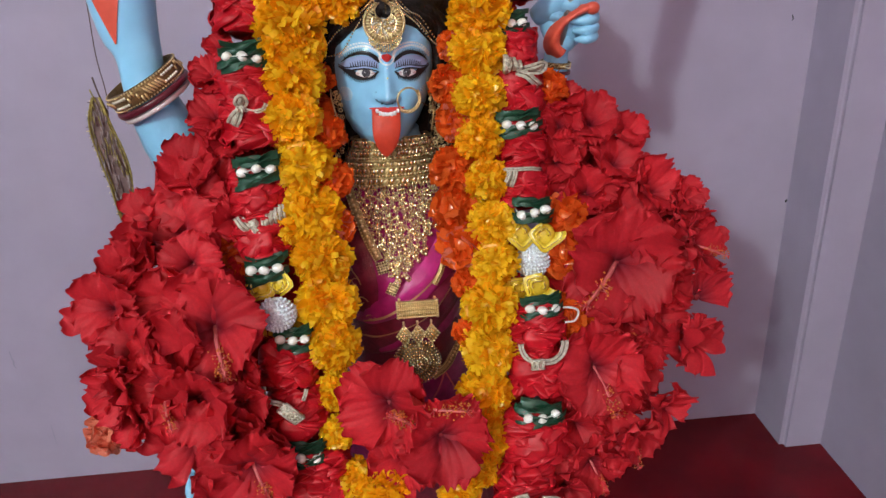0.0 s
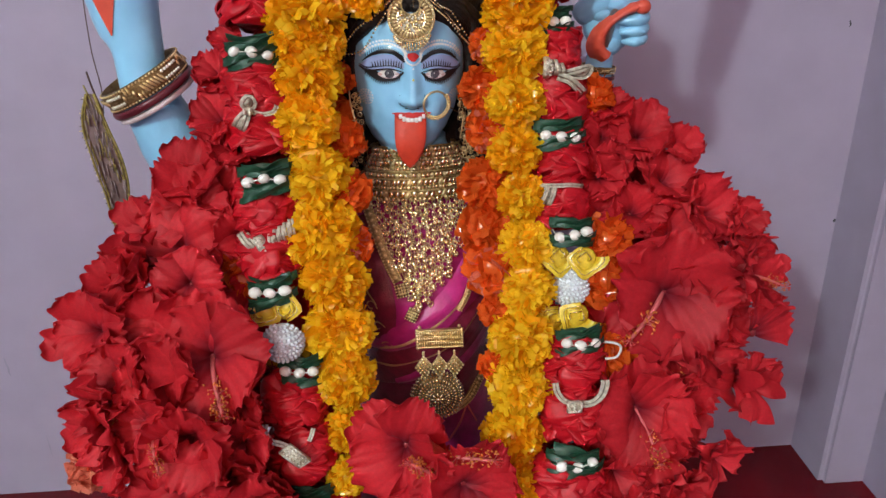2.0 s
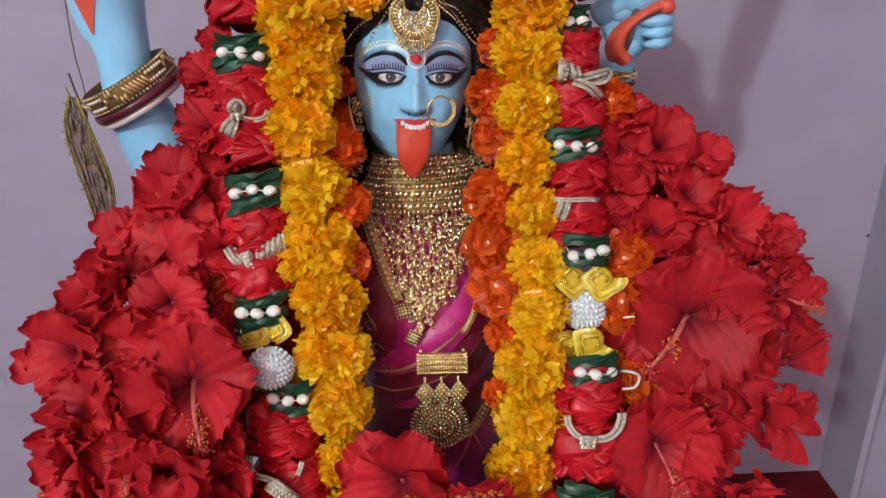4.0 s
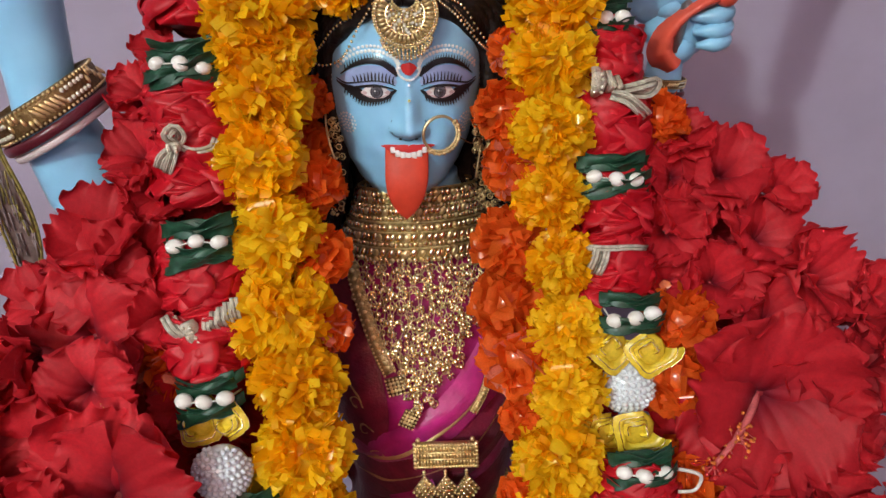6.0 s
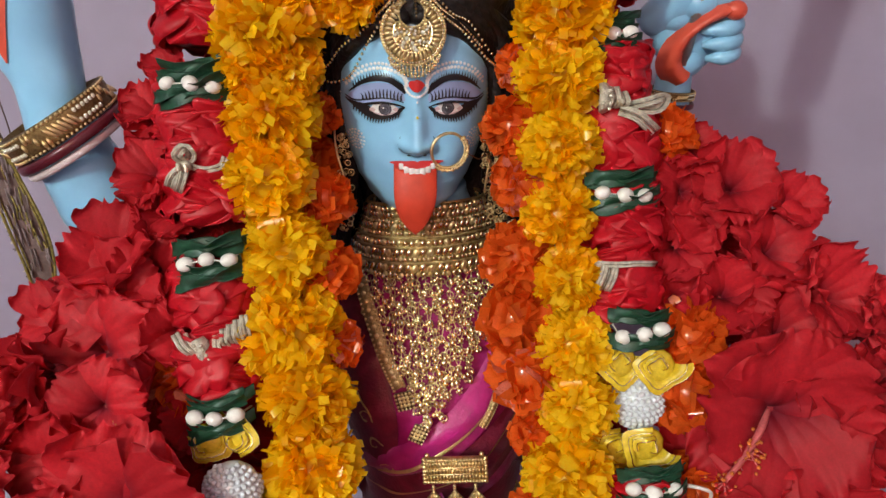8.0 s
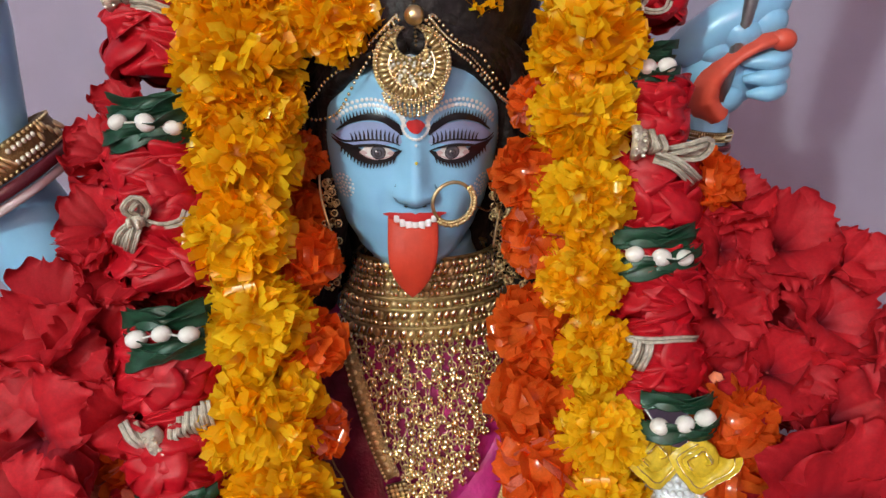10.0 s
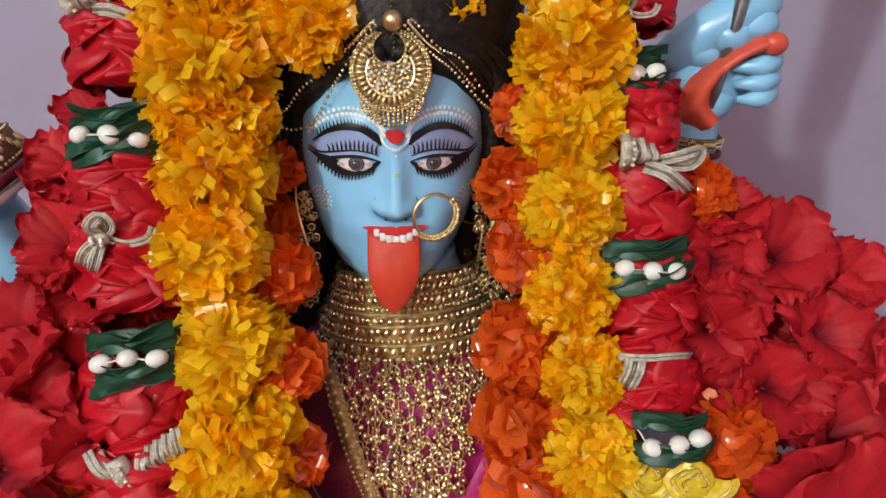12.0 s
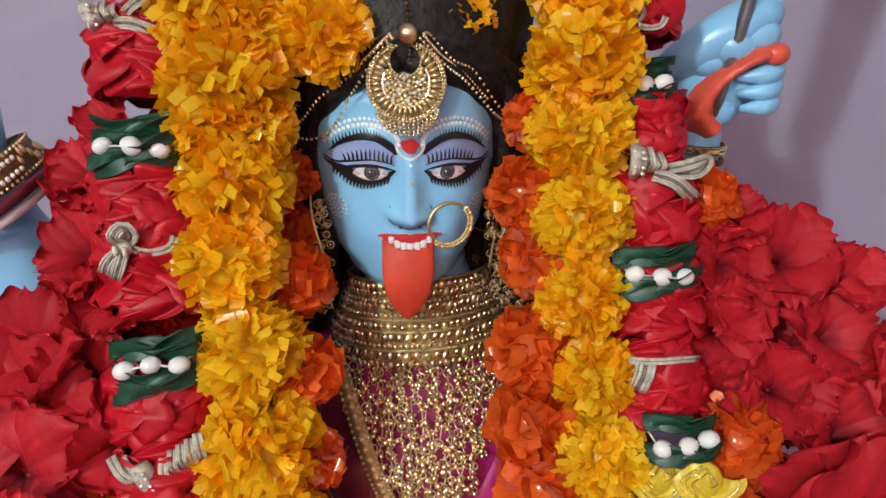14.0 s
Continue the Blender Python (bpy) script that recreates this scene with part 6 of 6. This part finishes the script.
hibiscus(-0.175, 0.588, 1.410, 0.106, 'o', 10, -6, 10, False, aim=-65)
hibiscus(-0.186, 0.632, 1.398, 0.074, 'h', 47, -8, 6, False)
hibiscus(-0.274, 0.624, 1.419, 0.072, 'h', 20, -25, 5)
hibiscus(-0.243, 0.583, 1.396, 0.069, 'h', 50, -35, 5, aim=-70)
hibiscus(-0.253, 0.559, 1.367, 0.063, 'h', 80, -40, -5)
hibiscus(-0.216, 0.550, 1.375, 0.067, 'o', 33, -20, -5, aim=-60)
hibiscus(-0.188, 0.550, 1.358, 0.077, 'h', 95, -5, -10)
hibiscus(-0.196, 0.705, 1.522, 0.068, 'h', 5, -10, 35)
hibiscus(-0.195, 0.691, 1.497, 0.075, 'd', 45, -5, 10)
hibiscus(-0.206, 0.675, 1.467, 0.080, 'd', 15, -10, 5)
hibiscus(-0.192, 0.635, 1.453, 0.062, 'd', 75, 0, 0, aim=-50)
hibiscus(-0.243, 0.696, 1.479, 0.057, 'h', 40, -35, 15)
hibiscus(-0.234, 0.658, 1.465, 0.060, 'r', 110, -35, 5)
hibiscus(-0.213, 0.624, 1.421, 0.072, 'h', 25, -20, 5)
hibiscus(-0.196, 0.548, 1.326, 0.079, 'd', 60, -5, -10)
hibiscus(-0.147, 0.534, 1.291, 0.087, 'o', 85, 5, -20)
hibiscus(-0.170, 0.730, 1.566, 0.058, 'h', 65, -15, 30)
hibiscus(-0.170, 0.749, 1.600, 0.048, 'h', 105, -20, 30)
hibiscus(-0.158, 0.717, 1.544, 0.049, 'h', 30, 5, 20)
hibiscus(-0.242, 0.549, 1.346, 0.051, 'h', 70, -35, -10)
hibiscus(-0.160, 0.559, 1.317, 0.060, 'h', 20, 5, -15)
hibiscus(-0.161, 0.762, 1.627, 0.033, 'h', 55, -10, 30)
hibiscus(-0.157, 0.681, 1.478, 0.048, 'h', 125, 10, 10)
hibiscus(-0.211, 0.584, 1.399, 0.064, 'h', 0, -15, 5)
hibiscus(-0.246, 0.569, 1.386, 0.053, 'r', 30, -40, 0)
hibiscus(-0.174, 0.699, 1.511, 0.054, 'h', 66, 5, 20)
hibiscus(-0.150, 0.568, 1.340, 0.048, 'h', 20, 5, -5)
hibiscus(-0.142, 0.558, 1.296, 0.057, 'h', 70, 10, -10)
hibiscus(-0.150, 0.581, 1.365, 0.045, 'h', 40, 0, 0)
hibiscus(-0.177, 0.548, 1.276, 0.056, 'h', 15, 0, -15)
hibiscus(-0.249, 0.649, 1.451, 0.063, 'h', 60, -30, 5)
for x, y, z in ((-0.120, 0.785, 1.615), (-0.118, 0.760, 1.560), (-0.116, 0.738, 1.510), (-0.112, 0.715, 1.462), (-0.098, 0.660, 1.318), (-0.092, 0.640, 1.272)):
    hibiscus(x, y, z, 0.056, 'h', 900 * z, 4, 5, False)
hibiscus(-0.150, 0.668, 1.424, 0.056, 'h', 15, 4, 5, False)
hibiscus(-0.128, 0.690, 1.400, 0.060, 'h', 35, 8, 0, False)
hibiscus(-0.120, 0.675, 1.355, 0.060, 'h', 85, 8, 0, False)
hibiscus(-0.142, 0.642, 1.338, 0.064, 'h', 50, 0, 0, False)
hibiscus(-0.146, 0.748, 1.536, 0.060, 'h', 20, 0, 5, False)
hibiscus(-0.148, 0.772, 1.588, 0.060, 'h', 70, 0, 5, False)
hibiscus(-0.160, 0.694, 1.446, 0.060, 'h', 95, 0, 5, False)
hibiscus(-0.166, 0.676, 1.404, 0.066, 'h', 30, 0, 5, False)
hibiscus(-0.150, 0.668, 1.376, 0.064, 'h', 75, 0, 5, False)
GARLAND = thing("hibiscus_garland", "three red hibiscus flowers tucked under the gold medallion", "flower garland")
hibiscus(-0.025, 0.566, 1.324, 0.100, 'o', 62, -16, -2, aim=2, lean=62, long=1.35, slim=0.78)
hibiscus(0.026, 0.552, 1.293, 0.098, 'o', 38, 8, 0, False, aim=143, lean=50, long=1.2, slim=0.86)
hibiscus(-0.012, 0.566, 1.264, 0.071, 'h', 80, -5, -15)

# ---- plastic marigold garlands ----
GARLAND = thing("marigold_garland", "yellow-orange plastic marigold garland hanging beside the painted face", "flower garland", "marigold garlands")
marigold(-0.093, 0.800, 1.763, 0.035)
marigold(-0.102, 0.783, 1.724, 0.035)
marigold(-0.097, 0.767, 1.689, 0.034)
marigold(-0.091, 0.748, 1.646, 0.033)
marigold(-0.091, 0.735, 1.602, 0.032)
marigold(-0.097, 0.717, 1.562, 0.031)
marigold(-0.086, 0.698, 1.518, 0.029)
marigold(-0.086, 0.679, 1.475, 0.032)
marigold(-0.076, 0.656, 1.439, 0.030)
marigold(-0.074, 0.638, 1.399, 0.031)
marigold(-0.071, 0.621, 1.362, 0.027)
marigold(-0.071, 0.603, 1.323, 0.021)
marigold(-0.073, 0.586, 1.286, 0.018)
marigold(-0.059, 0.567, 1.243, 0.021)
marigold(-0.037, 0.757, 1.667, 0.027)
marigold(-0.099, 0.738, 1.624, 0.024)
marigold(-0.078, 0.739, 1.625, 0.022)
marigold(-0.104, 0.757, 1.667, 0.024)
marigold(-0.077, 0.758, 1.668, 0.023)
marigold(-0.029, 0.562, 1.233, 0.024)
marigold(-0.048, 0.566, 1.240, 0.021)
GARLAND = thing("marigold_garland", "yellow plastic marigold garland hanging beside the satin rose garland", "flower garland", "marigold garlands")
marigold(0.098, 0.809, 1.755, 0.029)
marigold(0.099, 0.793, 1.716, 0.031)
marigold(0.102, 0.779, 1.683, 0.030)
marigold(0.098, 0.764, 1.646, 0.031)
marigold(0.092, 0.749, 1.610, 0.029)
marigold(0.090, 0.732, 1.569, 0.026)
marigold(0.088, 0.715, 1.529, 0.024)
marigold(0.092, 0.699, 1.491, 0.024)
marigold(0.093, 0.683, 1.453, 0.024)
marigold(0.094, 0.667, 1.415, 0.025)
marigold(0.086, 0.650, 1.375, 0.029)
marigold(0.082, 0.633, 1.334, 0.029)
marigold(0.074, 0.617, 1.295, 0.029)
marigold(0.075, 0.600, 1.256, 0.026)
marigold(0.065, 0.587, 1.226, 0.021)
marigold(0.042, 0.580, 1.209, 0.023)
marigold(0.034, 0.775, 1.673, 0.020)
GARLAND = thing("orange_garland", "glossy orange plastic flower garland behind the yellow one", "flower garland", "orange garlands")
orange_flower(-0.064, 0.735, 1.541, 0.015)
orange_flower(-0.062, 0.704, 1.502, 0.015)
orange_flower(-0.059, 0.686, 1.459, 0.013)
orange_flower(-0.157, 0.679, 1.443, 0.020)
orange_flower(-0.068, 0.770, 1.589, 0.012)
orange_flower(-0.078, 0.778, 1.556, 0.016)
orange_flower(-0.080, 0.762, 1.520, 0.015)
orange_flower(-0.299, 0.614, 1.290, 0.016)
GARLAND = thing("orange_garland", "glossy orange plastic flower garland behind the yellow one", "flower garland", "orange garlands")
orange_flower(0.063, 0.751, 1.578, 0.016)
orange_flower(0.066, 0.736, 1.544, 0.016)
orange_flower(0.061, 0.718, 1.499, 0.018)
orange_flower(0.059, 0.702, 1.462, 0.019)
orange_flower(0.064, 0.688, 1.429, 0.019)
orange_flower(0.066, 0.673, 1.392, 0.013)
orange_flower(0.061, 0.653, 1.345, 0.011)
orange_flower(0.167, 0.756, 1.567, 0.015)
orange_flower(0.172, 0.695, 1.446, 0.018)
orange_flower(0.169, 0.681, 1.412, 0.021)
orange_flower(0.171, 0.655, 1.352, 0.020)
orange_flower(0.069, 0.766, 1.615, 0.012)

# ---- satin rose garlands ----
GARLAND = thing("rose_garland", "red satin rose garland with green ribbon, white beads and silver bows", "flower garland", "satin rose garlands")
ornament('rose', -0.119, 0.794, 1.725, 0.025)
ornament('bow', -0.136, 0.775, 1.681, 0.021)
ornament('rose', -0.136, 0.766, 1.662, 0.025)
ornament('beads', -0.134, 0.748, 1.624, 0.024)
ornament('rose', -0.136, 0.737, 1.597, 0.025)
ornament('small', -0.138, 0.724, 1.580, 0.025)
ornament('rose', -0.134, 0.720, 1.560, 0.026)
ornament('beads', -0.128, 0.704, 1.525, 0.024)
ornament('rose', -0.132, 0.694, 1.499, 0.024)
ornament('pleated', -0.129, 0.686, 1.481, 0.023)
ornament('rose', -0.130, 0.675, 1.457, 0.025)
ornament('beads', -0.128, 0.665, 1.439, 0.021)
ornament('yellow', -0.137, 0.642, 1.421, 0.0118)
ornament('yellow', -0.117, 0.640, 1.423, 0.0118)
ornament('pearl', -0.119, 0.620, 1.402, 0.018)
ornament('yellow', -0.117, 0.640, 1.380, 0.019)
ornament('beads', -0.107, 0.634, 1.377, 0.019)
ornament('rose', -0.115, 0.621, 1.348, 0.025)
ornament('tag', -0.118, 0.607, 1.333, 0.023)
ornament('rose', -0.111, 0.601, 1.304, 0.027)
ornament('beads', -0.108, 0.590, 1.279, 0.025)
ornament('rose', -0.098, 0.576, 1.249, 0.028)
ornament('rose', -0.085, 0.563, 1.220, 0.027)
GARLAND = thing("rose_garland", "red satin rose garland with green ribbon, white beads and silver bows", "flower garland", "satin rose garlands")
ornament('rose', 0.136, 0.820, 1.722, 0.023)
ornament('beads', 0.135, 0.808, 1.695, 0.021)
ornament('small', 0.124, 0.793, 1.664, 0.02)
ornament('rose', 0.133, 0.798, 1.673, 0.023)
ornament('beads', 0.128, 0.780, 1.634, 0.018)
ornament('rose', 0.132, 0.768, 1.609, 0.022)
ornament('bow', 0.135, 0.760, 1.591, 0.025)
ornament('rose', 0.133, 0.749, 1.567, 0.024)
ornament('beads', 0.128, 0.737, 1.543, 0.023)
ornament('rose', 0.130, 0.727, 1.521, 0.024)
ornament('strap', 0.126, 0.717, 1.500, 0.023)
ornament('rose', 0.128, 0.708, 1.480, 0.024)
ornament('beads', 0.134, 0.697, 1.465, 0.02)
ornament('yellow', 0.145, 0.672, 1.440, 0.0125)
ornament('yellow', 0.121, 0.676, 1.442, 0.013)
ornament('pearl', 0.134, 0.676, 1.411, 0.019)
ornament('yellow', 0.136, 0.656, 1.392, 0.0135)
ornament('yellow', 0.117, 0.666, 1.384, 0.012)
ornament('beads', 0.135, 0.654, 1.379, 0.021)
ornament('rose', 0.132, 0.643, 1.353, 0.026)
ornament('clasp', 0.131, 0.637, 1.343, 0.025)
ornament('rose', 0.128, 0.623, 1.311, 0.026)
ornament('beads', 0.125, 0.610, 1.287, 0.024)
ornament('rose', 0.120, 0.597, 1.255, 0.028)
ornament('arch', 0.111, 0.564, 1.232, 0.027)
ornament('rose', 0.107, 0.574, 1.208, 0.028)
